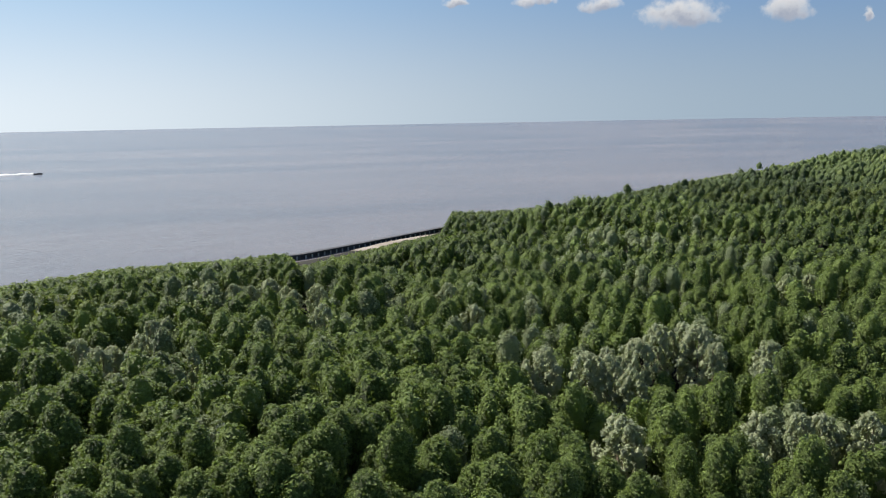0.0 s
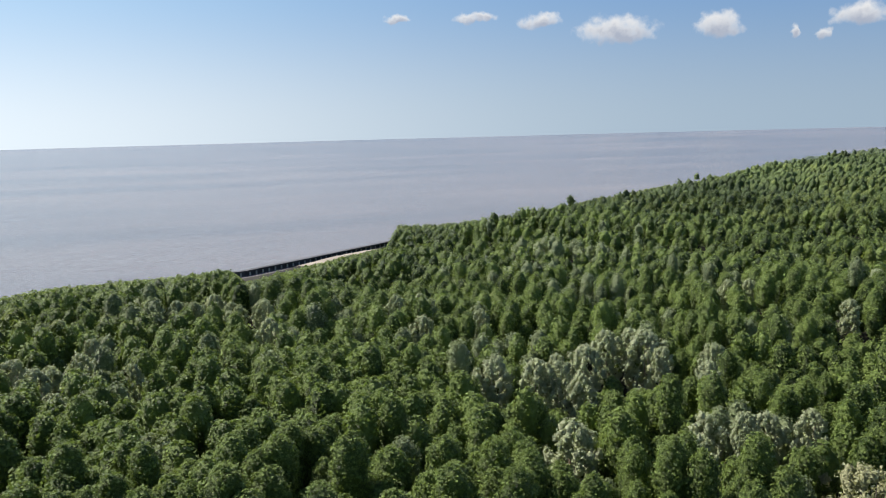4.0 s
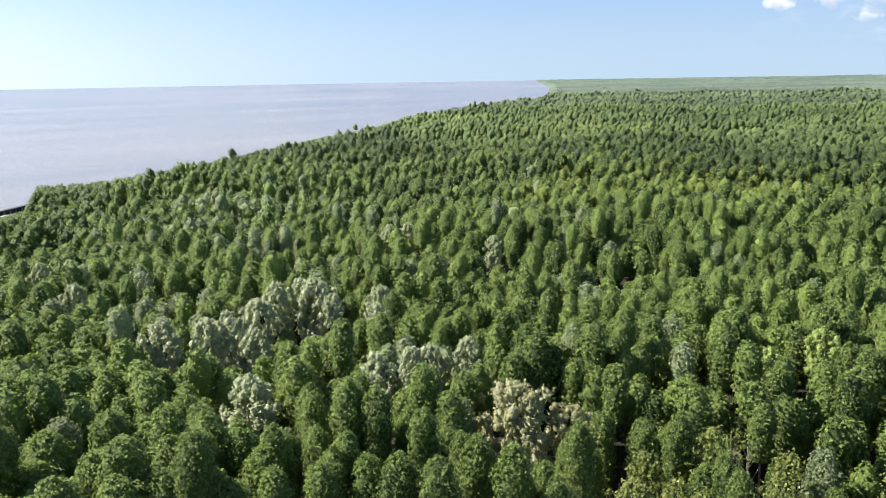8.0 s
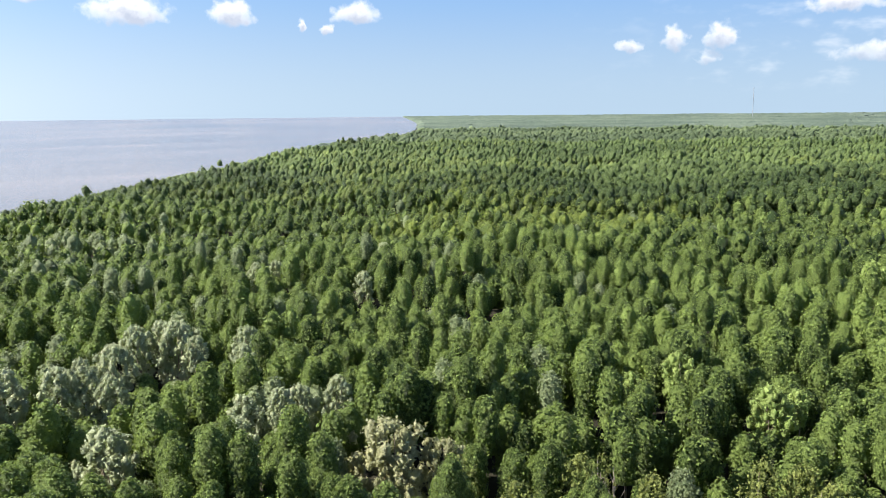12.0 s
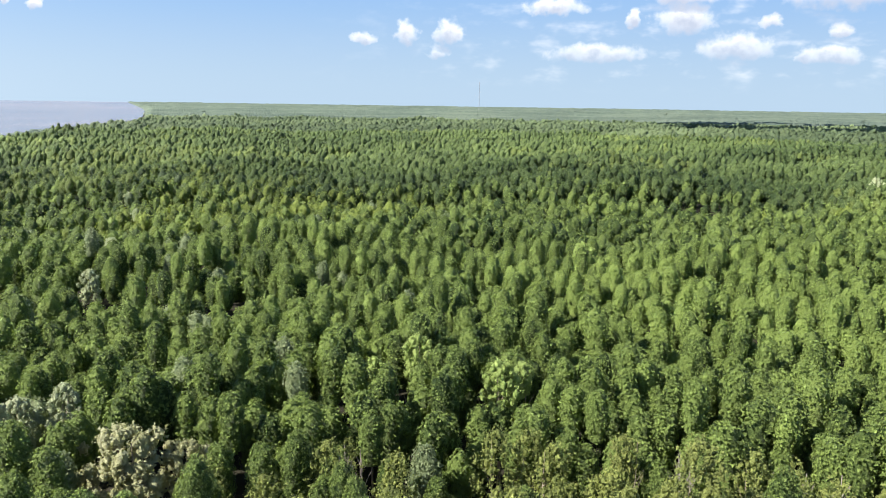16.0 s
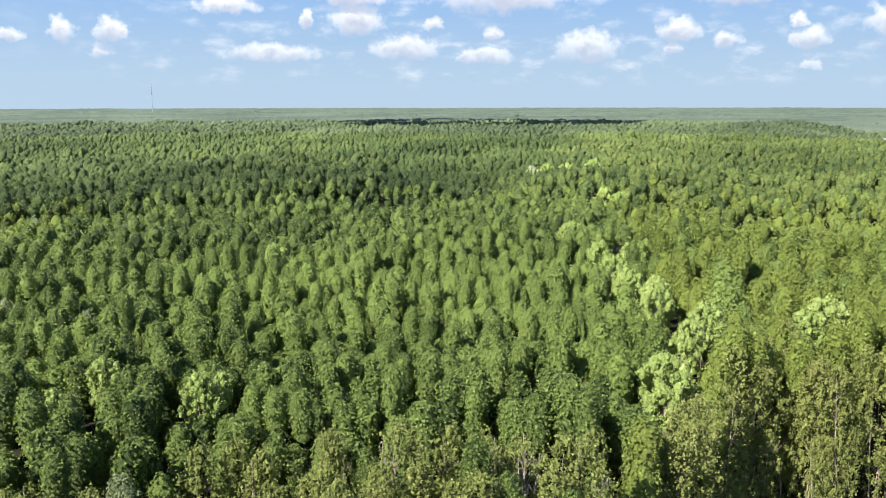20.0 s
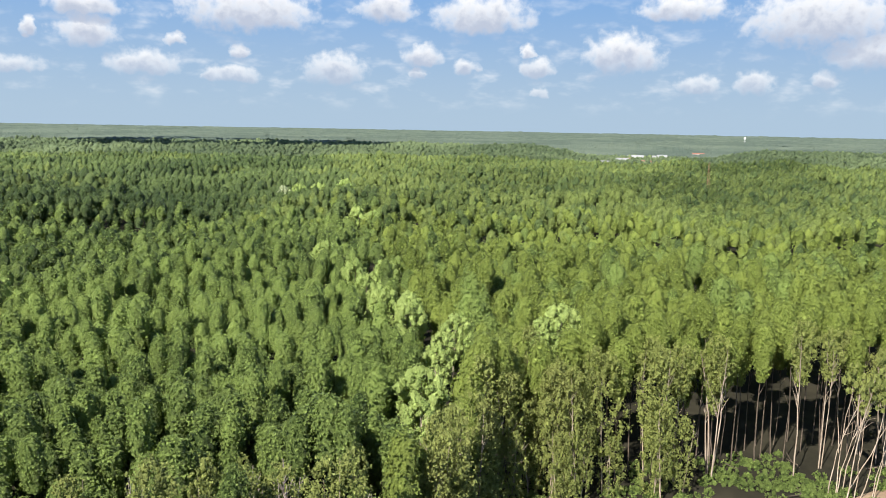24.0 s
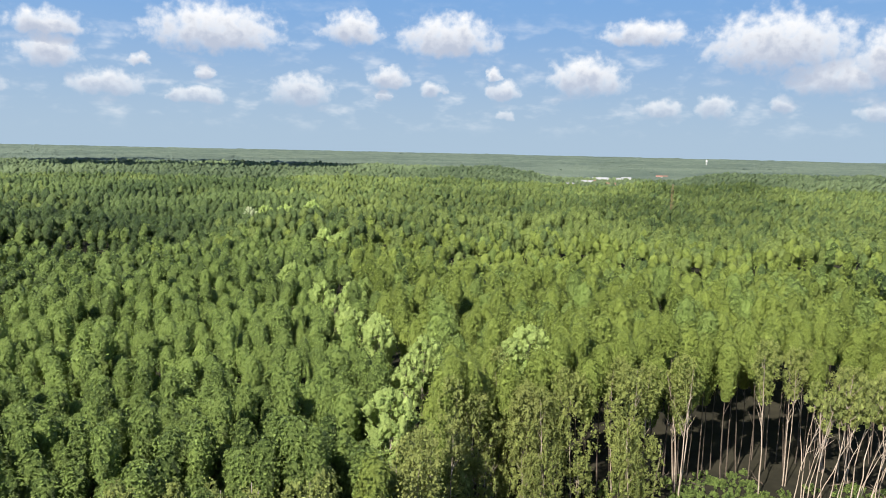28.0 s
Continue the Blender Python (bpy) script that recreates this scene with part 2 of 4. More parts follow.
def make_water():
    m, k, b = material("silty sea")
    where = k.add("ShaderNodeNewGeometry").outputs["Position"]
    far = k.noise(where, 0.0016, 3.0, 0.6)
    band = k.noise(k.put(k.put(k.add("ShaderNodeMapping"), "Vector", where), "Scale", (0.0012, 0.006, 1.0)).outputs[0], 1.0, 4.0)
    f = k.ramp(k.math("MULTIPLY_ADD", far, 0.5, k.math("MULTIPLY", band, 0.5)), 0.38, 0.62)
    k.put(b, "Base Color", k.mix(f, (0.15, 0.145, 0.155, 1), (0.235, 0.205, 0.20, 1)))
    k.put(b, "Roughness", 0.22), k.put(b, "IOR", 1.33)
    chop = k.math("ADD", k.noise(where, 0.45, 5.0, 0.65), k.math("MULTIPLY", k.noise(where, 0.05, 3.0), 2.0))
    bp = k.add("ShaderNodeBump")
    k.put(bp, "Height", chop), k.put(bp, "Strength", 0.55), k.put(bp, "Distance", 0.8)
    k.put(b, "Normal", bp.outputs[0])
    return m


WATER = make_water()


def make_far():
    """Woods seen from afar: lighter and darker stands, with haze put into their colour."""
    m, k, b = material("hazed distant canopy")
    where = k.add("ShaderNodeNewGeometry").outputs["Position"]
    n = k.noise(where, 0.14, 3.0, 0.7)
    s = k.noise(where, 0.0045, 4.0, 0.6)
    f = k.math("MULTIPLY_ADD", k.math("SUBTRACT", n, 0.5), 1.3, k.ramp(s, 0.3, 0.7))
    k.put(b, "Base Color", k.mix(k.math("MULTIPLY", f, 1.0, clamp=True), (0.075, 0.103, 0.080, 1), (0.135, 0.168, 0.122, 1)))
    k.put(b, "Roughness", 0.9), k.put(b, "Specular IOR Level", 0.15)
    bp = k.add("ShaderNodeBump")
    k.put(bp, "Height", n), k.put(bp, "Strength", 1.0), k.put(bp, "Distance", 6.0)
    k.put(b, "Normal", bp.outputs[0])
    return m


FAR = make_far()


# ---------------------------------------------------------------- mesh helpers
def mesh_of(name, verts, quads, mat, tone=None, smooth=False):
    """A mesh from an array of points and an array of faces with equally many corners."""
    verts, quads = np.asarray(verts, np.float32), np.asarray(quads, np.int32)
    me = bpy.data.meshes.new(name)
    n = quads.shape[1]
    me.vertices.add(len(verts))
    me.vertices.foreach_set("co", verts.ravel())
    me.loops.add(quads.size)
    me.loops.foreach_set("vertex_index", quads.ravel())
    me.polygons.add(len(quads))
    me.polygons.foreach_set("loop_start", np.arange(0, quads.size, n, dtype=np.int32))
    me.polygons.foreach_set("loop_total", np.full(len(quads), n, np.int32))
    if smooth:
        me.polygons.foreach_set("use_smooth", np.ones(len(quads), bool))
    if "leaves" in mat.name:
        # shade inside a crown, put into the tone: its body darker than its leaves
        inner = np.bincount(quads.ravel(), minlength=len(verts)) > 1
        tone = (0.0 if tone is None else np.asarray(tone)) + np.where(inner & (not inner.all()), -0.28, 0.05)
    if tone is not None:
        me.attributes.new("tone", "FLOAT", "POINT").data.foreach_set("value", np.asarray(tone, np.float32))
    me.materials.append(mat)
    me.update(calc_edges=True)
    return me


def child(name, me, parent, label="", at=None):
    ob = new(name, me)
    ob.parent = parent
    if at is not None:
        ob.matrix_basis = at
    return tagged(ob, label)


def part(name, bm, mat, parent, label=""):
    me = bpy.data.meshes.new(name)
    bm.to_mesh(me)
    bm.free()
    me.materials.append(mat)
    return child(name, me, parent, label)


def thing(name, at, label, category, group="", kind=""):
    ob = new(name)
    ob.matrix_basis = at
    ob.empty_display_size = 0.3
    return tagged(ob, label, category, group, kind)


def leaves_at(points, normals, size, rng, jitter=0.45):
    """Leaf sprays: small three-cornered blades at the points, facing roughly along the normals."""
    n = normals + rng.normal(0, jitter, normals.shape)
    n /= np.linalg.norm(n, axis=1)[:, None] + 1e-9
    t = np.cross(n, rng.normal(0, 1, n.shape))
    t /= np.linalg.norm(t, axis=1)[:, None] + 1e-9
    b = np.cross(n, t)
    s = (size * rng.uniform(0.6, 1.35, len(n)))[:, None]
    v = np.stack([points - t * s * 0.45 - b * s * 0.3, points + t * s * 0.45 - b * s * 0.3, points + b * s * 0.6], 1).reshape(-1, 3)
    return v, np.arange(len(v), dtype=np.int32).reshape(-1, 3)


def triangles(f):
    return np.concatenate([f[:, (0, 1, 2)], f[:, (0, 2, 3)]])


def puff(c, r, rng, sides, rings, squash=1.0):
    """Leafy masses at the centres c: lumpy domes, open below."""
    n = len(c)
    a = np.linspace(0, 2 * np.pi, sides, endpoint=False)
    lat = np.linspace(1.45, -0.75, rings + 1)
    d = np.stack([np.cos(lat)[:, None] * np.cos(a), np.cos(lat)[:, None] * np.sin(a), np.sin(lat)[:, None] + 0 * a], -1).reshape(-1, 3)
    v = c[:, None] + d[None] * (r[:, None] * rng.uniform(0.8, 1.16, (n, len(d))))[..., None] * (1, 1, squash)
    i, j = np.meshgrid(np.arange(rings), np.arange(sides), indexing="ij")
    jj = (j + 1) % sides
    f = np.stack([i * sides + j, (i + 1) * sides + j, (i + 1) * sides + jj, i * sides + jj], -1).reshape(-1, 4)
    f = (f[None] + (np.arange(n) * len(d))[:, None, None]).reshape(-1, 4)
    return v.reshape(-1, 3), f


def crown(rng, height, radius, cells, leaves, size, sides, rings, bump=0.36, dome=2.0, taper=0.3, spread=0.12, jitter=0.42, top=1.9, core=0.86):
    """One dense crown whose top is at z = 0: a leafy column with a domed top, swelling into rounded boughs, leaf sprays all over its skin."""
    cap = min(1.0, dome * radius / height)
    ct = np.arange(cells) * 2.39996 + rng.uniform(0, 6.28)
    cq = (np.arange(cells) + rng.uniform(0, 1, cells)) / cells
    size_of = math.sqrt(6.28 * radius * height / cells) * 0.62
    high = bump * radius * rng.uniform(0.55, 1.3, cells)
    lean, ph = rng.normal(0, 0.14 * radius, 2), rng.uniform(0, 6.28, 3)

    def base(t, q):
        r = np.sqrt(np.clip(1 - (1 - np.clip(q / cap, 0, 1)) ** 2.2, 0.0008, 1)) * (1 - taper * np.clip((q - cap) / (1.001 - cap), 0, 1) ** 1.3)
        r = radius * r * (1 + 0.10 * np.sin(2 * t + ph[0] + 3 * q) + 0.07 * np.sin(3 * t + ph[1] - 5 * q))
        return np.stack([np.cos(t) * r, np.sin(t) * r, -q * height], 1)

    centre = base(ct, cq)

    def skin(t, q):
        """Points of the crown's skin, and which way it faces there."""
        p = base(t, q)
        gap = np.linalg.norm(p[:, None] - centre[None], axis=2)
        near = gap.argmin(1)
        g = gap[np.arange(len(p)), near] / size_of
        up = np.clip(1 - q / cap, 0, 1)
        out = np.stack([np.cos(t) * (1 - up ** 2), np.sin(t) * (1 - up ** 2), 0.12 + 1.1 * up], 1)
        out /= np.linalg.norm(out, axis=1)[:, None]
        p = p + out * (high[near] * (0.75 - np.clip(g, 0, 1.5) ** 2))[:, None]
        face = out * 0.8 + (p - centre[near]) / size_of * 0.7
        p[:, :2] += lean * (0.5 - q[:, None])
        return p, face / (np.linalg.norm(face, axis=1)[:, None] + 1e-9)

    lat = np.concatenate([[0.0], (np.arange(1, rings + 1) / rings) ** 1.25])
    tt, qq = np.meshgrid(np.linspace(0, 2 * np.pi, sides, endpoint=False), lat, indexing="xy")
    tt = tt + (np.arange(rings + 1) % 2)[:, None] * np.pi / sides
    v, _ = skin(tt.ravel(), qq.ravel())
    v = v * (core, core, 1) - (0, 0, (1 - core) * radius)
    i, j = np.meshgrid(np.arange(rings), np.arange(sides), indexing="ij")
    jj = (j + 1) % sides
    f = triangles(np.stack([i * sides + j, (i + 1) * sides + j, (i + 1) * sides + jj, i * sides + jj], -1).reshape(-1, 4))
    if not leaves:
        return v, f
    t, q = rng.uniform(0, 6.28, leaves * 2), rng.uniform(0, 1, leaves * 2) ** top
    few = np.sqrt(np.clip(q / cap, 0.02, 1)) > rng.uniform(0, 1, leaves * 2)
    t, q = t[few][:leaves], q[few][:leaves]
    p, face = skin(t, q)
    p = p + face * rng.uniform(-1.0, 1.0, (len(p), 1)) * spread
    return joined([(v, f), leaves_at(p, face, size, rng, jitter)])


def tuft_crown(rng, height, radius, tufts, leaves, size, tuft, fan=False, squash=1.15, hollow=0.3, core=0.8):
    """An open crown whose top is at z = 0: many small rounded leafy tufts with gaps between them; fan: narrow below, wide near the top."""
    q = (np.arange(tufts) + rng.uniform(0, 1, tufts)) / tufts
    t = np.arange(tufts) * 2.39996 + rng.normal(0, 0.3, tufts)
    if fan:
        wide = np.sqrt(np.clip(1 - (1 - np.clip(q / 0.28, 0, 1)) ** 2, 0.05, 1)) * (1 - 0.72 * np.clip((q - 0.2) / 0.8, 0, 1))
    else:
        wide = np.sqrt(np.clip(1 - (1 - np.clip(q / 0.5, 0, 1)) ** 2, 0.03, 1)) * (1 - 0.3 * np.clip((q - 0.5) / 0.5, 0, 1))
    lobe = 1 + 0.25 * np.sin(3 * t + rng.uniform(0, 6)) * (not fan)
    r = radius * wide * lobe * np.sqrt(rng.uniform(hollow, 1, tufts))
    c = np.stack([np.cos(t) * r, np.sin(t) * r, -q * height * (0.86 + 0.14 * lobe) - tuft * 0.8], 1)
    rad = tuft * rng.uniform(0.6, 1.25, tufts)
    v, f = puff(c, rad * core, rng, 5, 2, squash)
    own = np.repeat(np.arange(tufts), leaves)
    d = rng.normal(0, 1, (len(own), 3)) + (0, 0, 0.3)
    d /= np.linalg.norm(d, axis=1)[:, None]
    p = c[own] + d * (rad[own] * rng.uniform(core - 0.2, 1.25, len(own)))[:, None] * (1, 1, squash)
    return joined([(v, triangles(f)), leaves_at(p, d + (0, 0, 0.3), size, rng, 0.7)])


def tube(points, radii, sides=6):
    """A tapering tube along the points."""
    pts = np.asarray(points, float)
    d = np.gradient(pts, axis=0)
    d /= np.linalg.norm(d, axis=1)[:, None] + 1e-9
    ref = np.where(np.abs(d[:, :1]) > 0.8, [[0.0, 1.0, 0.0]], [[1.0, 0.0, 0.0]])
    u = np.cross(d, ref)
    u /= np.linalg.norm(u, axis=1)[:, None]
    w = np.cross(d, u)
    a = np.linspace(0, 2 * np.pi, sides, endpoint=False)
    ring = np.cos(a)[None, :, None] * u[:, None] + np.sin(a)[None, :, None] * w[:, None]
    v = (pts[:, None] + ring * np.asarray(radii)[:, None, None]).reshape(-1, 3)
    i, j = np.meshgrid(np.arange(len(pts) - 1), np.arange(sides), indexing="ij")
    jj = (j + 1) % sides
    f = np.stack([i * sides + j, i * sides + jj, (i + 1) * sides + jj, (i + 1) * sides + j], -1).reshape(-1, 4)
    return v, f


def joined(pieces):
    vs, fs, n = [], [], 0
    for v, f in pieces:
        vs.append(v), fs.append(f + n)
        n += len(v)
    return np.concatenate(vs), np.concatenate(fs)


def bent(rng, a, b, steps=6, wobble=0.2):
    a, b = np.asarray(a, float), np.asarray(b, float)
    s = np.linspace(0, 1, steps)[:, None]
    side = rng.normal(0, wobble, 3) * (1, 1, 0.2)
    return a + (b - a) * s + np.sin(s * np.pi) * side + rng.normal(0, wobble * 0.15, (steps, 3))


# ---------------------------------------------------------------- the lie of the land
SHORE_AZ = [-180, -90, -40, -16.6, -7.6, 2.9, 7.5, 13.3, 17, 21.7, 25, 29.3, 35.6, 41.4, 45, 47.2, 48.05, 48.5, 180]
SHORE_D = [70, 110, 175, 190, 205, 226, 250, 284, 284, 292, 335, 395, 500, 700, 870, 1010, 1080, 5200, 5200]


def shore(az):
    return np.interp(az, SHORE_AZ, SHORE_D)


def polar(x, y):
    return np.degrees(np.arctan2(x, y)), np.hypot(x, y)


def edge(az):
    """How near the trees come to the clearing under the tower."""
    return np.interp(az, [-180, 88, 98, 104, 108, 112, 120, 126, 131, 135, 140, 145, 180], [30, 30, 36, 44, 60, 76, 81, 86, 93, 99, 104, 108, 120])


_wave = [(rx, ry, ph) for rx, ry, ph in np.random.RandomState(5).uniform(-1, 1, (9, 3))]


def swell(x, y, length):
    """A smooth, irregular rise and fall between about -1 and 1."""
    total = 0
    for i, (rx, ry, ph) in enumerate(_wave):
        total = total + np.sin((rx * x + ry * y) * 6.28 / length * (1 + 0.13 * i) + ph * 9)
    return total / 4.0


def rim_height(az):
    """Height of the trees along the shore."""
    return np.interp(az, [-20, -9, -2, 2.0, 2.8, 13.0, 13.8, 30, 48], [7.5, 6.8, 4.8, 4.4, 0.3, 0.3, 6.6, 7.2, 7.6])


def sight_cap(az, d):
    """Greatest canopy height towards the western sea, set by the camera's sight line."""
    low = 38.4 - d * (38.4 - rim_height(az)) / np.maximum(shore(az) - 6, 20) - np.where((az > 2.4) & (az < 13.4), 0.75, 0.7)
    return np.where((az < 13.8) & (d > 90), np.maximum(low, 0.1), 99.0)


def stand_height(x, y):
    az, d = polar(x, y)
    inland = np.clip((shore(az) - d) * np.interp(az, [8, 14, 30, 40], [0.8, 0.70, 0.72, 0.8]) / np.interp(d, [150, 280, 500], [58, 98, 122]), 0, 1)
    h = 15.7 + 1.3 * np.tanh(2.2 * swell(x, y, 110)) + 1.1 * swell(y, x, 37) + 1.3 * swell(x, y, 78) * np.clip((d - 150) / 80, 0, 1)
    # a lower belt and a taller stand behind it
    belt = np.exp(-((d - 192 - 10 * np.sin(az * 0.09)) / 9) ** 2) * np.clip((az - 30) / 15, 0, 1)
    row = (d + 16 * np.sin(az * 0.11 + 1) + 26 * swell(x, y, 170)) / 62
    h = h - 6.0 * np.exp(-((row - np.round(row)) * 62 / 6.5) ** 2) * np.clip((d - 150) / 60, 0, 1)
    h = h - 4.0 * belt + 2.2 * np.exp(-((d - 225) / 30) ** 2) * np.clip((az - 30) / 15, 0, 1)
    h = rim_height(az) + (h - rim_height(az)) * inland
    h = np.minimum(h, sight_cap(az, d))
    town = np.clip((az - 114.5) / 2.5, 0, 1) * np.clip((128.5 - az) / 3, 0, 1) * np.clip((d - 590) / 110, 0, 1) * np.clip((1250 - d) / 100, 0, 1)
    return h + (4.6 + 1.2 * swell(x, y, 23) - h) * town


# stands of grey-green trees: x, y, reach along x and y
GREY = [(-12, 84, 6, 10), (-5, 108, 8, 8), (4, 114, 8, 6), (12, 103, 6, 6), (27, 97, 7, 9), (31, 73, 5, 6), (42, 72, 6, 4), (35, 81, 6, 5), (70, 55, 4, 4), (64, 113, 12, 9),
        (-27, 105, 6, 6), (38, 51, 6, 4), (26, 52, 4, 4), (71, 146, 14, 9), (48, 130, 8, 8)]


def species(x, y, g):
    """0: common dark green, 1: grey-green, 2: yellow-green trees."""
    az, d = polar(x, y)
    grey = 0.03 * (az < 70) * (d < 300)
    for cx, cy, rx, ry in GREY:
        grey = np.maximum(grey, 0.65 * np.exp(-(((x - cx) / rx) ** 2 + ((y - cy) / ry) ** 2)))
    line = np.interp(x, [40, 66, 125, 200, 290, 600], [-12, -17, -27, -42, -52, -90])
    fresh = 0.75 * np.clip((line - y) / 8, 0, 1) * (x > 20)
    fresh = np.maximum(fresh, 0.55 * (az > 13) * (az < 48) * (d > 170) * np.clip(1 - (shore(az) - d) / np.interp(d, [200, 600], [80, 260]), 0, 1))
    fresh = np.maximum(fresh, 0.85 * np.exp(-((x - 250) / 45) ** 2 - ((y - 222) / 32) ** 2))
    fresh = np.maximum(fresh, 0.5 * np.clip(3 * swell(x, y, 140) - 0.6, 0, 1) * (d > 100))
    pick = g.uniform(0, 1, len(x))
    return np.where(pick < grey, 1, np.where(pick < grey + fresh, 2, 0))


def make_ground():
    az = np.concatenate([np.linspace(-180, 48.5, 150), np.linspace(49.5, 179.9, 80)])
    rs = np.array([0, 0.02, 0.06, 0.12, 0.2, 0.3, 0.45, 0.6, 0.75, 0.88, 0.95, 0.985, 1.0])
    d = np.minimum(shore(az), 4950)
    r = rs[:, None] * d[None] + np.where(rs[:, None] > 0.9, 2.0 * np.sin(az * 3.1)[None], 0)
    x, y = r * np.sin(np.radians(az)), r * np.cos(np.radians(az))
    z = 0.3 + 0.12 * swell(x, y, 37) - np.where((rs[:, None] == 1.0) & (az[None] < 48.3), 1.0, 0)
    n = len(az)
    v = np.stack([x, y, z], -1).reshape(-1, 3)
    i, j = np.meshgrid(np.arange(len(rs) - 1), np.arange(n), indexing="ij")
    jj = (j + 1) % n
    f = np.stack([i * n + j, (i + 1) * n + j, (i + 1) * n + jj, i * n + jj], -1).reshape(-1, 4)[:, ::-1]
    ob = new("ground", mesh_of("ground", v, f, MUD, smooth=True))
    tagged(ob, "dark damp mud of the mangrove forest floor", "ground", kind="structure")
    a = np.linspace(0, 2 * np.pi, 97)[:-1]
    ring = [np.zeros((1, 3))] + [np.stack([np.sin(a) * q, np.cos(a) * q, a * 0 + h], 1) for q, h in ((40, 0), (400, 0), (2500, 0), (4960, 13.0))]
    v = np.concatenate(ring)
    f = []
    for q in range(3):
        for s in range(96):
            t = (s + 1) % 96
            f.append((1 + q * 96 + t, 1 + q * 96 + s, 1 + (q + 1) * 96 + s, 1 + (q + 1) * 96 + t))
    ob = new("water", mesh_of("water", v, np.array(f), WATER))
    tagged(ob, "calm silty grey-brown sea with small waves", "sea", kind="structure")


make_ground()


# ---------------------------------------------------------------- the woods
def jittered(spacing, x0, x1, y0, y1, rng, jitter=0.33):
    gx, gy = np.meshgrid(np.arange(x0, x1, spacing), np.arange(y0, y1, spacing * 0.87), indexing="ij")
    gx = gx + (np.arange(gx.shape[1]) % 2)[None] * spacing * 0.5
    p = np.stack([gx, gy], -1).reshape(-1, 2)
    return p + rng.normal(0, jitter * spacing * 0.55, p.shape)


def in_view(az, wide=0.0):
    return (az > -18 - wide) & (az < 145 + wide)


# the trees that stand out by colour: x, y, kind, width, height of the top
SPECIAL = [
    (44.4, 73.6, "pale", 4.6, 16.2), (41, 76, "pale", 3.2, 16), (26.4, 54.0, "pale", 4.0, 16.2), (24.2, 52.2, "pale", 2.4, 13.2), (36.7, 72.5, "pale", 3.6, 15.6),
    (33.5, 67, "pale", 3.0, 14.5), (26.9, 72.6, "pale", 3.4, 15.4), (30.5, 70.2, "pale", 3.6, 15.4), (-15.3, 87.6, "pale", 4.4, 15), (-13, 92, "pale", 3.6, 15),
    (-17.5, 84, "pale", 3.0, 14.4), (-3, 114, "pale", 4.0, 15.5), (1.5, 118, "pale", 3.4, 15.5), (36.3, 51.5, "pale", 3.0, 15.4), (41.5, 50.8, "pale", 2.6, 15.0),
    (40.3, 39.5, "cream", 5.6, 16.4), (38.9, 38.4, "cream", 3.4, 14.4), (43.2, 36.6, "cream", 3.0, 14.6),
    (61.9, 31.4, "bright", 2.8, 15.0), (66.7, 29.3, "bright", 2.8, 16.0), (64.0, 20.2, "bright", 3.2, 15.6), (66.5, 19.0, "bright", 2.0, 14.8), (120.5, 25.7, "bright", 4.2, 16.8),
    (70.4, -20.0, "bright", 4.6, 15.2), (67.0, -19.2, "bright", 3.4, 13.4), (85.8, -28.7, "bright", 3.6, 16.2), (98.8, -26.5, "bright", 4.6, 16.0), (95, -25.6, "bright", 3.6, 15.8),
    (124.6, -24.3, "bright", 5.6, 16.4), (123.0, -29.0, "bright", 5.0, 16.4), (81.6, -25.7, "bright", 3.4, 15.4), (84.7, -41.3, "bright", 5.2, 17.0), (83.0, -38.2, "bright", 3.4, 16.0),
    (271.8, -29.3, "pale", 5.0, 17.0), (277.7, -35.1, "bright", 6.5, 17.5), (279.5, -42.4, "bright", 7.0, 17.5), (292.1, -53.5, "bright", 8.0, 18.0), (199.7, -39.7, "bright", 6.0, 17.0), (196.0, -43.0, "bright", 5.0, 16.6), (142.9, -22.8, "bright", 5.6, 16.8), (140.0, -21.4, "bright", 4.8, 16.6), (115.3, -24.1, "bright", 4.4, 15.8), (106.7, -24.6, "bright", 4.8, 15.8), (78.8, -24.2, "bright", 3.2, 14.6), (102.5, -27.5, "bright", 4.0, 15.6),
]

rng = np.random.RandomState(11)
for cx, cy, sx, sy, n in ((-16, 86, 5, 7, 7), (-2, 113, 9, 5, 9), (16, 100, 8, 7, 5), (40, 74, 7, 6, 6), (62, 96, 16, 14, 6), (47, 49, 8, 4, 3)):
    for i in range(n):
        SPECIAL.append((cx + rng.normal(0, sx), cy + rng.normal(0, sy), "pale", rng.uniform(1.9, 2.9), rng.uniform(14.6, 16.2)))


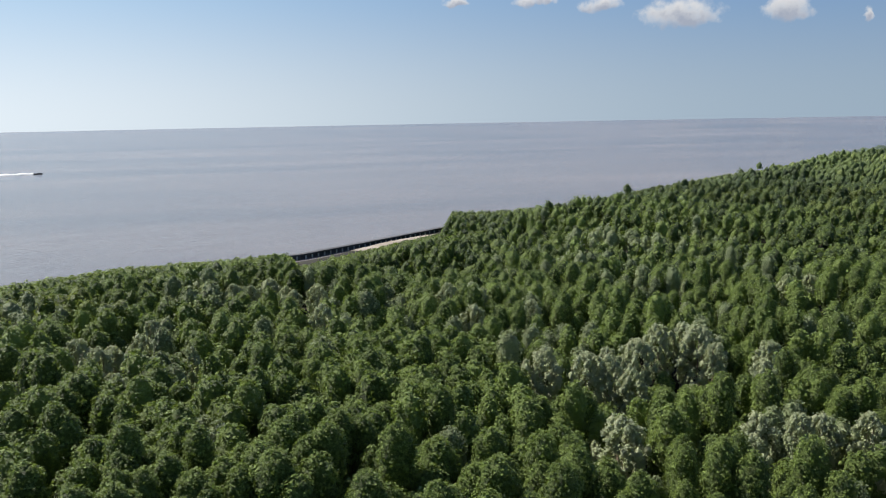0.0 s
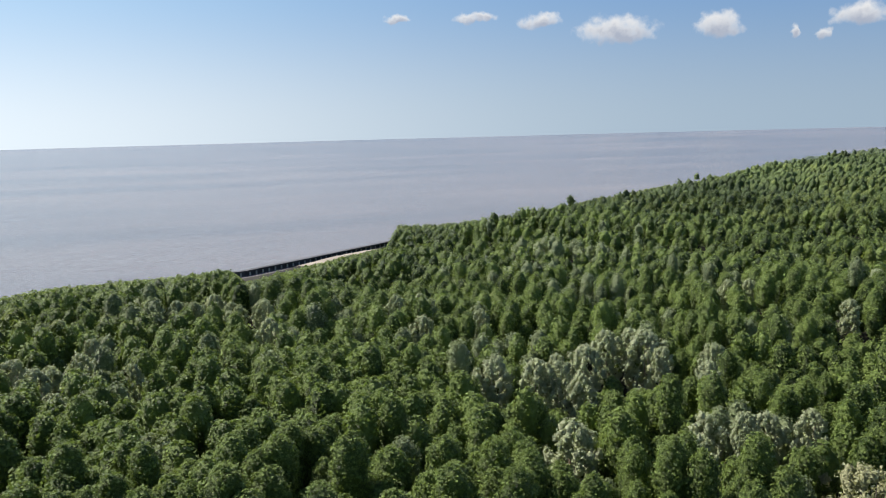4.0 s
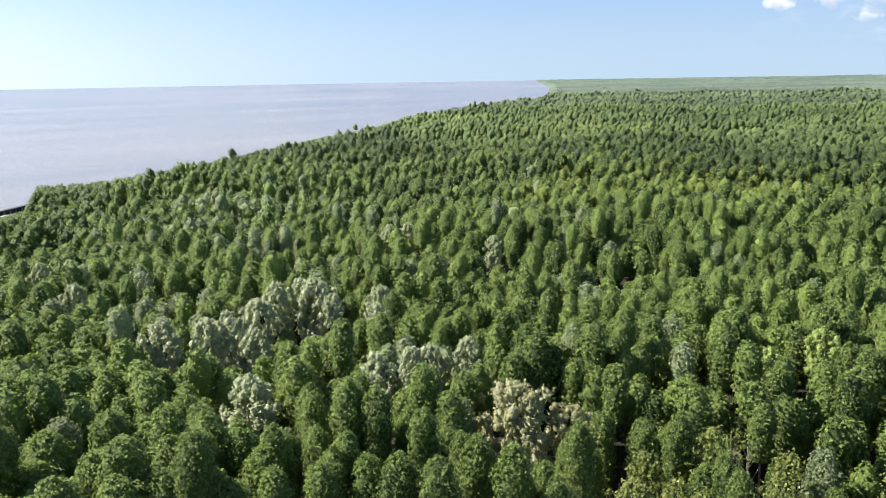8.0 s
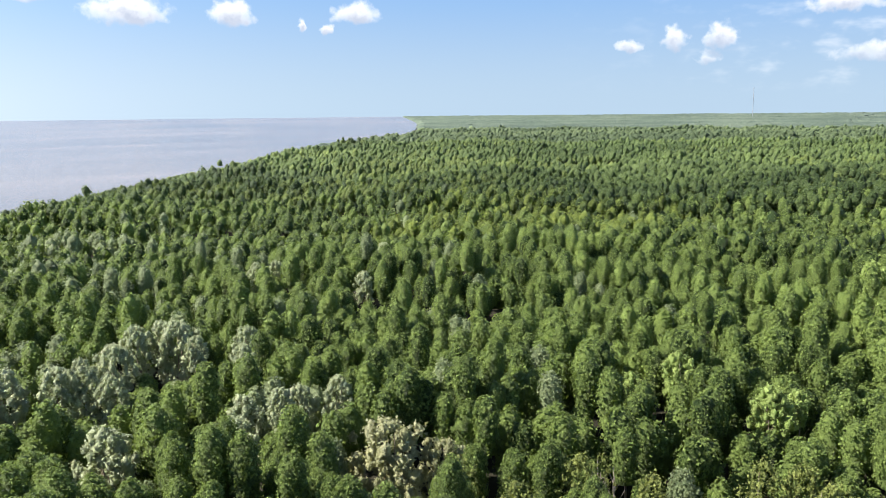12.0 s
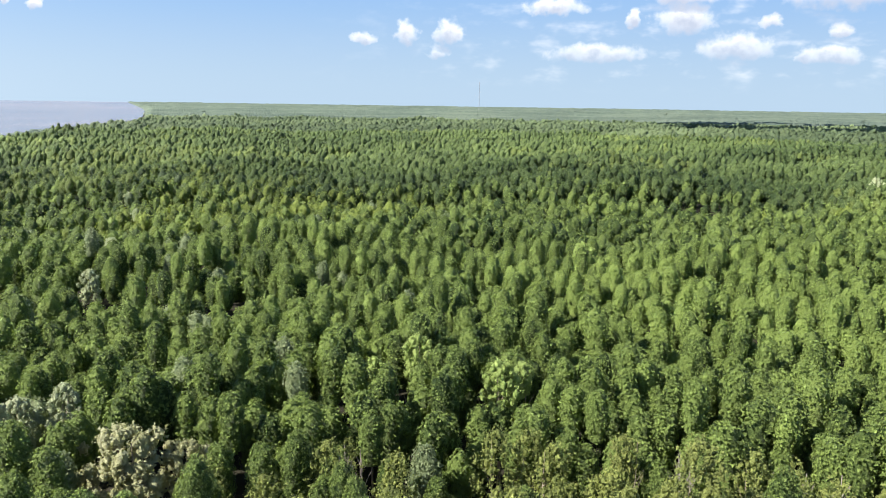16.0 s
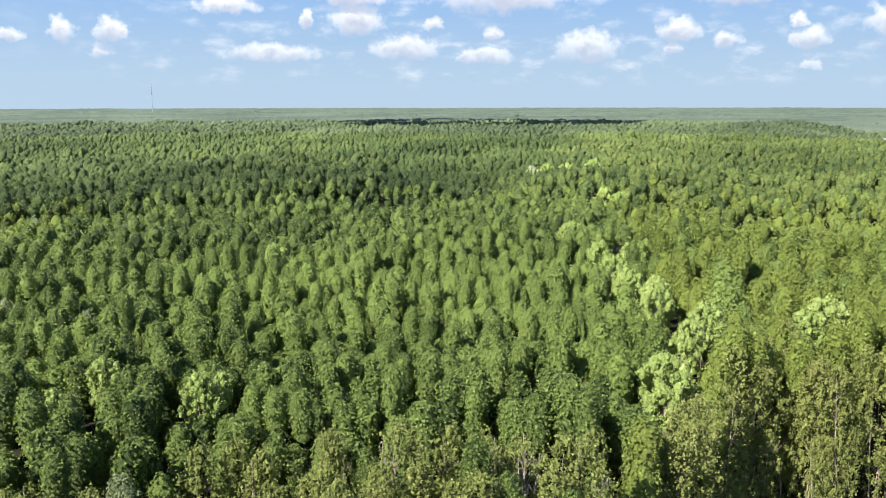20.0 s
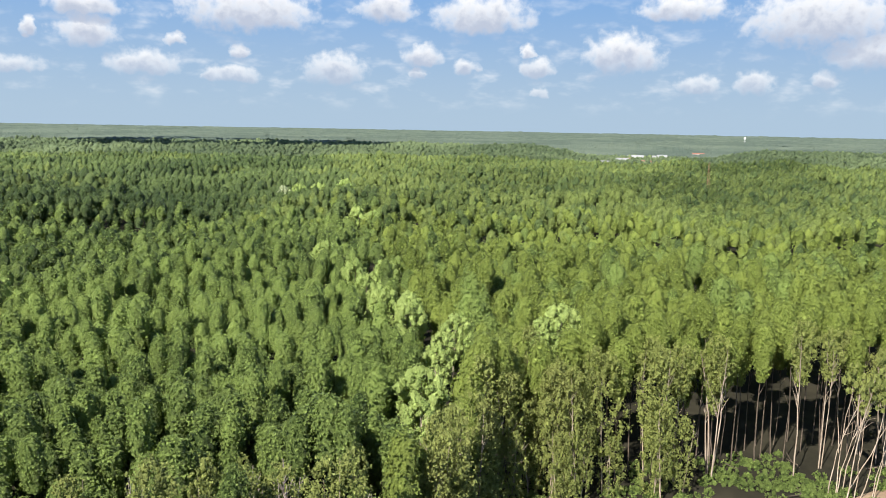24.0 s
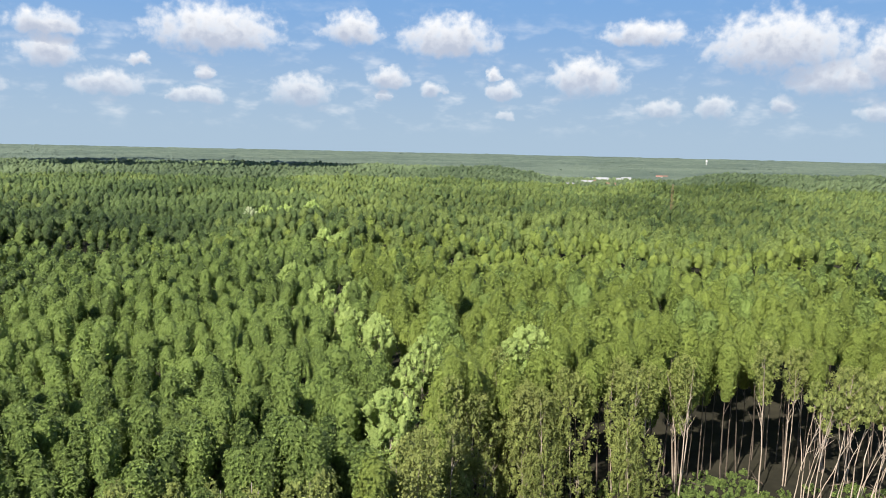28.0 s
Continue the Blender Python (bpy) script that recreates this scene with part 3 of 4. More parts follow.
def stems(rng, height, count, spread, foot=0.5, thick=0.13, branch=4, crown_from=0.45):
    """Trunks that rise from one foot, with thin limbs in their upper part."""
    out = []
    for s in range(count):
        turn = rng.uniform(0, 6.28)
        top = np.array([math.cos(turn) * spread * rng.uniform(0.3, 1), math.sin(turn) * spread * rng.uniform(0.3, 1), height * rng.uniform(0.82, 0.98)])
        low = np.array([math.cos(turn + 1) * foot * rng.uniform(0, 1), math.sin(turn + 1) * foot * rng.uniform(0, 1), -0.4])
        line = bent(rng, low, top, 7, 0.3)
        r = thick * rng.uniform(0.75, 1.2)
        out.append(tube(line, np.linspace(r, r * 0.22, 7)))
        for b in range(branch):
            q = rng.uniform(crown_from, 0.92)
            start = line[0] + (line[-1] - line[0]) * q + np.sin(q * np.pi) * (line[3] - (line[0] + line[-1]) / 2)
            t2 = rng.uniform(0, 6.28)
            ln = height * rng.uniform(0.08, 0.17) * (1.25 - q)
            end = start + np.array([math.cos(t2) * ln * 0.7, math.sin(t2) * ln * 0.7, ln * 1.5])
            out.append(tube(bent(rng, start, end, 4, 0.08), np.linspace(r * 0.42, r * 0.08, 4), 4))
    return joined(out)


def tree_models(kind, count, leaf, bark, make_crown, make_trunk):
    out = []
    for i in range(count):
        r = np.random.RandomState(100 * len(kind) + i)
        cv, cf = make_crown(r)
        tv, tf = make_trunk(r)
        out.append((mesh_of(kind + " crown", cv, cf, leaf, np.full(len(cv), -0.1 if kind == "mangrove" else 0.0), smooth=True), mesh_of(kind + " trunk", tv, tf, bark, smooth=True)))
    return out


# crowns have their top at z = 0 and are hung at the tree's height; trunks are 15 m high and scaled
MANGROVE = tree_models("mangrove", 12, LEAF, BARK_DARK,
                       lambda r: crown(r, r.uniform(6.0, 8.0), r.uniform(0.95, 1.2), r.randint(24, 36), 2000, 0.19, 18, 14),
                       lambda r: stems(r, 15, 1, 0.5, 0.2, 0.10, 3))
GREYISH = tree_models("greyish", 5, LEAF_GREY, BARK_DARK,
                      lambda r: crown(r, r.uniform(6.0, 8.0), r.uniform(0.95, 1.25), r.randint(24, 36), 2000, 0.19, 18, 14, bump=0.42),
                      lambda r: stems(r, 15, 1, 0.5, 0.2, 0.10, 3))
PALE = tree_models("pale", 4, LEAF_PALE, BARK,
                   lambda r: tuft_crown(r, r.uniform(1.15, 1.5), 0.44, 85, 34, 0.046, 0.10),
                   lambda r: stems(r, 15, 2, 0.6, 0.3, 0.13, 3))
BRIGHT = tree_models("bright", 4, LEAF_BRIGHT, BARK,
                     lambda r: tuft_crown(r, r.uniform(1.1, 1.4), 0.43, 80, 34, 0.046, 0.10),
                     lambda r: stems(r, 15, 2, 0.6, 0.3, 0.12, 3))
CREAM = tree_models("cream", 2, LEAF_CREAM, BARK,
                    lambda r: tuft_crown(r, 1.3, 0.50, 100, 34, 0.042, 0.085, hollow=0.15),
                    lambda r: stems(r, 15, 2, 0.9, 0.3, 0.12, 6))
EDGE = tree_models("edge", 8, LEAF_OLIVE, BARK,
                   lambda r: tuft_crown(r, r.uniform(7.5, 10.0), r.uniform(1.4, 1.9), 100, 25, 0.19, 0.42, squash=1.4, hollow=0.2, core=0.4),
                   lambda r: stems(r, 15, r.randint(1, 3), 1.0, 0.5, 0.07, 5, 0.4))
THIN = tree_models("thin", 3, LEAF_OLIVE, DEAD,
                   lambda r: tuft_crown(r, 8.0, 1.6, 40, 22, 0.17, 0.40, squash=1.5, core=0.35),
                   lambda r: stems(r, 15, 3, 1.5, 0.4, 0.12, 22, 0.45))
BARE = tree_models("bare", 2, LEAF_OLIVE, DEAD,
                   lambda r: tuft_crown(r, 3.0, 0.8, 6, 6, 0.12, 0.16),
                   lambda r: stems(r, 15, 6, 0.9, 0.3, 0.06, 60, 0.35))
RIM = tree_models("rim", 6, LEAF_FRESH, BARK_DARK,
                  lambda r: crown(r, r.uniform(4.5, 6.5), r.uniform(0.95, 1.25), 24, 1000, 0.24, 14, 9, taper=0.85, top=1.25),
                  lambda r: stems(r, 15, 1, 0.5, 0.2, 0.085, 3))


def plant(name, model, x, y, height, wide, label, category, group, turn=None, scale_crown=1.0):
    t = thing(name, pose(x, y, 0.3, 0, 0, rng.uniform(0, 360) if turn is None else turn), label, category, group)
    s = height / 15.0
    child("trunk", model[1], t, at=Matrix.Diagonal((1, 1, s, 1)))
    child("crown", model[0], t, at=Matrix.Translation((0, 0, height)) @ Matrix.Diagonal((wide, wide, wide * scale_crown, 1)))
    return t


LABELS = {"pale": ("pale_leaved_tree", "tree with pale silvery green leaves above the canopy", PALE),
          "bright": ("light_green_tree", "tree with fresh light yellow-green leaves among mangroves", BRIGHT),
          "cream": ("flowering_tree", "ragged tree with cream-yellow foliage clumps in the canopy", CREAM)}

for i, (x, y, kind, wide, top) in enumerate(SPECIAL):
    name, label, models = LABELS[kind]
    plant(name, models[i % len(models)], x, y, top + (0.3 if kind == "bright" else -0.6 if kind == "cream" or math.hypot(x, y) < 62 else 0.5), wide * 1.2, label, "tree", name.replace("_", " ") + "s")

LONE = [
        (52.4, 3.6, 16.2, BARE, "dead_tree", "bare grey dead tree with fine twigs"),
        (55.0, -3.0, 15.0, THIN, "thin_tree", "half-dead tree with bleached limbs and few olive leaves"),
        (52.0, -10.2, 15.0, THIN, "thin_tree", "half-dead tree with bleached limbs and few olive leaves"),
        (54.5, -5.6, 14.6, THIN, "thin_tree", "half-dead tree with bleached limbs and few olive leaves"),
        (53.8, 14.7, 14.6, EDGE, "olive_tree", "thin-crowned tree with olive leaves and pale limbs"),
        (52.1, 12.4, 14.6, EDGE, "olive_tree", "thin-crowned tree with olive leaves and pale limbs"),
        (46.6, 21.9, 14.4, EDGE, "olive_tree", "thin-crowned tree with olive leaves and pale limbs"),
        (40.3, 28.1, 14.4, EDGE, "olive_tree", "thin-crowned tree with olive leaves and pale limbs"),
        (56.3, -18.4, 15.0, EDGE, "olive_tree", "thin-crowned tree with olive leaves and pale limbs"),
        (50.5, 8.0, 14.0, EDGE, "olive_tree", "thin-crowned tree with olive leaves and pale limbs")]

special_xy = np.array([(s[0], s[1]) for s in SPECIAL] + [(s[0], s[1]) for s in LONE])
special_r = np.array([s[3] * 1.2 for s in SPECIAL] + [3.6 for s in LONE]) * 0.5


def clear_of(p, extra=0.9):
    ok = np.ones(len(p), bool)
    for (x, y), r in zip(special_xy, special_r):
        q = math.hypot(x, y)
        for ahead in (0.0, 1.2):       # also kept clear on the camera's side, so the crown shows
            ok &= np.hypot(p[:, 0] - x * (1 - ahead / q), p[:, 1] - y * (1 - ahead / q)) > r + extra - ahead * 0.25
    return ok


NEAR_LIMIT, MID_LIMIT, FAR_LIMIT, LAST = 56, 135, 300, 620
pos = jittered(2.55, -150, 320, -320, 320, rng)
az, d = polar(pos[:, 0], pos[:, 1])
ok = in_view(az) & (d > np.maximum(edge(az), 42)) & (d < MID_LIMIT) & (d < shore(az) - 2) & clear_of(pos, 0.8)
pos, az, d = pos[ok], az[ok], d[ok]
height = stand_height(pos[:, 0], pos[:, 1]) + rng.normal(0, 1, len(pos)) * np.interp(az, [15, 35, 98, 108], [1.0, 1.4, 1.4, 1.8]) * np.clip((shore(az) - d) / 110, 0.1, 1)
height = np.minimum(height, sight_cap(az, d) + rng.uniform(-0.5, 0.4, len(pos)))

# trees lowered to the camera's line of sight, so the crowns behind show whole
for x, y, kind, wide, top in SPECIAL:
    q = math.hypot(x, y)
    if wide < 3.3 or q > 110:
        continue
    ahead = q - (pos[:, 0] * x + pos[:, 1] * y) / q
    aside = np.abs(pos[:, 0] * y - pos[:, 1] * x) / q
    low = top - wide * 1.15 + ahead * (38 - top) / q
    height = np.where((ahead > -0.5) & (ahead < 9) & (aside < wide * 0.6), np.minimum(height, np.maximum(low, 11.5)), height)

rim = (az > 104) & (d < edge(az) + 11)
for (x, y), q, h in zip(pos[(d < NEAR_LIMIT) & ~rim], d[(d < NEAR_LIMIT) & ~rim], height[(d < NEAR_LIMIT) & ~rim]):
    olive = rng.uniform() < np.interp(math.degrees(math.atan2(x, y)), [45, 58, 80], [0.0, 0.5, 0.85]) * np.clip((58 - q) / 6, 0, 1)
    if olive:
        models = THIN if rng.uniform() < 0.12 else EDGE
        plant("olive_tree", models[rng.randint(len(models))], x, y, h + 0.5, rng.uniform(0.75, 1.1),
              "thin-crowned tree with olive leaves and pale limbs", "tree", "olive trees of the near canopy")
    else:
        grey = species(np.array([x]), np.array([y]), rng)[0] == 1
        models, broad = GREYISH if grey else MANGROVE, np.interp(math.degrees(math.atan2(x, y)), [15, 32], [1.22, 1.0])
        plant("mangrove_tree", models[rng.randint(len(models))], x, y, h - 0.3, rng.uniform(0.70, 1.0) * broad,
              "slender mangrove with a dense crown of grey-green leaves" if grey else "slender mangrove with a dense dark green column of leaves",
              "tree", "mangroves of the near canopy", scale_crown=1.15 / broad)


behind = rim & (d > edge(az) + 3.2)
for (x, y), h in zip(pos[behind], height[behind]):
    plant("slender_mangrove", RIM[rng.randint(len(RIM))], x, y, h - 0.3, rng.uniform(0.85, 1.2),
          "slender mangrove with a bare trunk behind the clearing", "tree", "mangroves behind the clearing")


def woods(name, label, where, tops, protos, mat, tone, widths):
    """Many trees as one mesh: copies of a few crowns, turned, sized and toned one by one."""
    vs, fs, ts, n = [], [], [], 0
    pick = rng.randint(len(protos), size=len(where))
    turn = rng.uniform(0, 6.28, len(where))
    for p, (v, f) in enumerate(protos):
        m = pick == p
        if not m.any():
            continue
        c, s, w = np.cos(turn[m])[:, None], np.sin(turn[m])[:, None], widths[m][:, None]
        x = (v[None, :, 0] * c - v[None, :, 1] * s) * w + where[m][:, :1]
        y = (v[None, :, 0] * s + v[None, :, 1] * c) * w + where[m][:, 1:]
        z = v[None, :, 2] * w + tops[m][:, None]
        k = int(m.sum())
        vs.append(np.stack([x, y, z], -1).reshape(-1, 3))
        fs.append((f[None] + (np.arange(k) * len(v))[:, None, None] + n).reshape(-1, f.shape[1]))
        ts.append(np.repeat(tone[m], len(v)))
        n += k * len(v)
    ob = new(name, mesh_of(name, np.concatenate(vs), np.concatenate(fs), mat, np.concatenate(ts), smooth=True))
    return tagged(ob, label, "woods", kind="stuff")


def protos(count, seed, *args, **kw):
    return [crown(np.random.RandomState(seed + i), *args, **kw) for i in range(count)]


SPECIES = ((LEAF, "dark green"), (LEAF_GREY, "grey-green"), (LEAF_FRESH, "yellow-green"))


def stand(where, tops, protos, tone, widths, what, kinds_of=SPECIES):
    """One stretch of the woods, each kind of tree as one mesh."""
    kinds = species(where[:, 0], where[:, 1], rng)
    for i, (mat, hue) in enumerate(kinds_of):
        m = kinds == i
        if m.any():
            woods("mangrove_woods", hue + " mangrove canopy " + what, where[m], tops[m], protos, mat, tone[m], widths[m])


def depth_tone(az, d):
    """A darker tone in the tall stand behind the lower belt."""
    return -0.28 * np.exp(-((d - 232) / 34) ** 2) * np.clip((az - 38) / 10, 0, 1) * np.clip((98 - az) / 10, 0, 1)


east = np.clip((az - 100) / 8, 0, 1)
open_to = rng.uniform(0, 1, len(pos)) > 0.06 + 0.32 * east      # broader crowns stand farther apart in the east
for low, high, what, models in ((NEAR_LIMIT, 88, "around the near trees", protos(20, 300, 5.2, 1.08, 22, 640, 0.27, 10, 8)),
                                (88, MID_LIMIT, "beyond the near trees", protos(20, 350, 4.2, 1.08, 16, 330, 0.29, 8, 6))):
    m = (d >= low) & (d < high) & ~rim & open_to
    stand(pos[m], height[m], models, rng.uniform(-0.2, 0.25, m.sum()), rng.uniform(0.76, 1.05, m.sum()) * np.interp(az[m], [15, 32], [1.2, 1.0]) * (1 + 0.2 * east[m]), what)

pos = jittered(2.75, -160, 330, -330, 330, rng)
az, d = polar(pos[:, 0], pos[:, 1])
m = in_view(az) & (d >= MID_LIMIT) & (d < FAR_LIMIT) & (d < shore(az) - 2) & clear_of(pos)
pos = pos[m]
top = stand_height(pos[:, 0], pos[:, 1]) + rng.normal(0, 0.95, len(pos)) * np.clip((shore(az[m]) - d[m]) / 110, 0.08, 1)
top = np.minimum(top, sight_cap(az[m], d[m]) + rng.uniform(-0.4, 0.3, len(pos)))
# tones sit lower here, for leaf shade that few-leaved crowns lack
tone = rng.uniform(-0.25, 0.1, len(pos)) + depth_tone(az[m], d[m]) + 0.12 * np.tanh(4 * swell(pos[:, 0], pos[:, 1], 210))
wide = rng.uniform(0.82, 1.2, len(pos))
near = d[m] + rng.normal(0, 12, len(pos)) < 205
models = protos(20, 400, 2.9, 1.16, 9, 48, 0.50, 6, 3, spread=0.22)
FAR_SPECIES = ((LEAF_SHADED, "deep green"), (LEAF_HAZED, "dull green"), (LEAF_MID, "mid-green"))
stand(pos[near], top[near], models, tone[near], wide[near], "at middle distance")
stand(pos[~near], top[~near], models, tone[~near] + 0.12, wide[~near], "behind the middle distance", FAR_SPECIES)

pos = jittered(3.3, -50, 640, -640, 640, rng)
az, d = polar(pos[:, 0], pos[:, 1])
m = in_view(az) & (d >= FAR_LIMIT) & (d < LAST) & (d < shore(az) - 3)
pos = pos[m]
top = stand_height(pos[:, 0], pos[:, 1]) + rng.normal(0, 1.0, len(pos)) * np.clip((shore(az[m]) - d[m]) / 150, 0.2, 1)
stand(pos, top, protos(16, 500, 2.8, 1.55, 7, 8, 0.85, 5, 2, spread=0.3), rng.uniform(-0.12, 0.18, len(pos)) + 0.2 * np.tanh(4 * swell(pos[:, 0], pos[:, 1], 230)),
      rng.uniform(0.75, 1.3, len(pos)), "farther off", FAR_SPECIES)

pos = jittered(5.0, -50, 1120, -1120, 1120, rng)
az, d = polar(pos[:, 0], pos[:, 1])
m = in_view(az) & (d >= LAST) & (d < 1100) & (d < shore(az) - 5)
pos = pos[m]
top = stand_height(pos[:, 0], pos[:, 1]) + rng.normal(0, 1.1, len(pos))
woods("mangrove_woods", "haze-dulled green woods spreading towards the horizon", pos, top, protos(16, 600, 3.0, 2.6, 6, 4, 1.4, 5, 2), LEAF_HAZED,
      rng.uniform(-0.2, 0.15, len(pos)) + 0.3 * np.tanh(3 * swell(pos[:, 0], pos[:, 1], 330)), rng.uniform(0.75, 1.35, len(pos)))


def far_woods():
    """The canopy from 560 m to the horizon as one uneven sheet."""
    a = np.radians(np.linspace(20, 150, 620))
    r = 560 * (4950 / 560) ** np.linspace(0, 1, 190)
    rr, aa = np.meshgrid(r, a, indexing="ij")
    g = np.random.RandomState(3)
    rr = rr * (1 + g.normal(0, 0.0035, rr.shape))
    aa = aa + g.normal(0, 0.0009, aa.shape)
    x, y = rr * np.sin(aa), rr * np.cos(aa)
    azd = np.degrees(aa)
    z = 11.0 + g.normal(0, 1.0, rr.shape) * np.clip(rr / 1600, 0.6, 1.3) + 1.2 * swell(x, y, 400) + 3.5 * np.clip((rr - 2600) / 2300, 0, 1)
    town = np.clip((azd - 114) / 3, 0, 1) * np.clip((129 - azd) / 3, 0, 1) * np.clip((1400 - rr) / 260, 0, 1)
    z = z + (1.2 - z) * town
    keep = (rr < shore(azd) - 12) | ((azd > 46.9 + 1.9 * np.log(4950 / rr)) & (rr > 1330))
    z = np.where(keep, z, 0.2)
    n = len(a)
    v = np.stack([x, y, z], -1).reshape(-1, 3)
    i, j = np.meshgrid(np.arange(len(r) - 1), np.arange(n - 1), indexing="ij")
    f = np.stack([i * n + j, (i + 1) * n + j, (i + 1) * n + j + 1, i * n + j + 1], -1).reshape(-1, 4)[:, ::-1]
    kf = keep.ravel()[f].any(1)
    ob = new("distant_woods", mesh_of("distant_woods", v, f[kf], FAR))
    tagged(ob, "flat green woods stretching away to the horizon", "woods", kind="stuff")


far_woods()


# ---------------------------------------------------------------- the forest edge above the clearing
HIGH = tree_models("high", 5, LEAF_OLIVE, BARK,
                   lambda r: tuft_crown(r, r.uniform(5.0, 7.0), r.uniform(1.5, 2.1), 90, 25, 0.19, 0.42, fan=True, squash=1.4, hollow=0.1, core=0.4),
                   lambda r: stems(r, 15, r.randint(1, 4), 1.8, 0.35, 0.085, 9, 0.45))


def leaning_models(count):
    out = []
    for i in range(count):
        r = np.random.RandomState(900 + i)
        pieces, tips = [], []
        for q in range(r.randint(2, 5)):
            low = np.array([r.normal(0, 0.7), r.normal(0, 0.7), -0.4])
            tip = low + np.array([r.uniform(0.3, 4.6), r.normal(0, 1.3), r.uniform(10.0, 13.6)])
            line = bent(r, low, tip, 8, 0.45)
            w = r.uniform(0.05, 0.08)
            pieces.append(tube(line, np.linspace(w, w * 0.3, 8)))
            for b in range(5):
                st = line[r.randint(4, 8)]
                en = st + np.array([r.uniform(-0.6, 1.4), r.normal(0, 0.6), r.uniform(0.8, 2.4)])
                pieces.append(tube(bent(r, st, en, 4, 0.1), np.linspace(w * 0.4, w * 0.1, 4), 4))
                tips.append(en)
        tv, tf = joined(pieces)
        crowns = []
        for e in [e for e in tips if e[2] > 11.2]:
            v, f = tuft_crown(r, 2.2, 0.8, 9, 14, 0.18, 0.33, squash=1.3)
            crowns.append((v + e + (0, 0, 1.2), f))
        cv, cf = joined(crowns)
        out.append((mesh_of("leaning crown", cv, cf, LEAF_OLIVE), mesh_of("leaning trunk", tv, tf, BARK, smooth=True)))
    return out


LEANING = leaning_models(4)


def edge_row():
    g = np.random.RandomState(21)
    for az in np.arange(106.0, 146, 1.15):
        for row in range(2):
            if g.uniform() < (0.3 if az < 125 else 0.72 if az < 132 else 0.5):
                continue
            a = az + g.normal(0, 0.5)
            q = edge(a) + row * 3.0 + g.uniform(-2.0, 2.6)
            x, y = q * math.sin(radians(a)), q * math.cos(radians(a))
            h = stand_height(np.array([x]), np.array([y]))[0] + g.normal(-0.5, 1.3)
            models = HIGH if a > 124 else EDGE
            plant("edge_tree", models[g.randint(len(models))], x, y, h - 0.3, g.uniform(0.85, 1.2),
                  "tall thin tree with pale bare trunks and olive leaves", "tree", "trees along the clearing")
            if a < 125 and g.uniform() < 0.85:
                q = q - g.uniform(0.5, 2.5)
                plant("young_mangrove", EDGE[g.randint(len(EDGE))], q * math.sin(radians(a + 0.5)), q * math.cos(radians(a + 0.5)), h * g.uniform(0.36, 0.66), g.uniform(0.7, 1.0),
                      "young olive-green mangrove before taller trees", "tree", "young trees along the clearing")
    for i, (a, q) in enumerate([(134.9, 90.5), (135.9, 91.8), (136.8, 91), (137.7, 93), (138.8, 93.6), (140.0, 96), (141.2, 98), (142.4, 101)]):
        t = thing("leaning_tree", pose(q * math.sin(radians(a)), q * math.cos(radians(a)), 0.3, 0, 0, -113 + g.normal(0, 32)),
                  "pale leaning mangrove stems with thin tops at the bank", "tree", "leaning trees")
        t.scale = (1, 1, g.uniform(0.9, 1.08))
        m = LEANING[i % len(LEANING)]
        child("trunk", m[1], t), child("crown", m[0], t)


edge_row()
for x, y, h, models, name, label in LONE:
    plant(name, models[int(abs(x + y)) % len(models)], x, y, h, 1.1, label, "tree", name.replace("_", " ") + "s")


# ---------------------------------------------------------------- clearing
def box(bm, size, at=(0, 0, 0), turn=0.0, bevel=0.0):
    r = bmesh.ops.create_cube(bm, size=1.0, matrix=Matrix.Translation(at) @ Matrix.Rotation(turn, 4, "Z") @ Matrix.Diagonal((*size, 1)))
    if bevel:
        bmesh.ops.bevel(bm, geom=list({e for v in r["verts"] for e in v.link_edges}), offset=bevel, segments=1, affect="EDGES")
    return bm


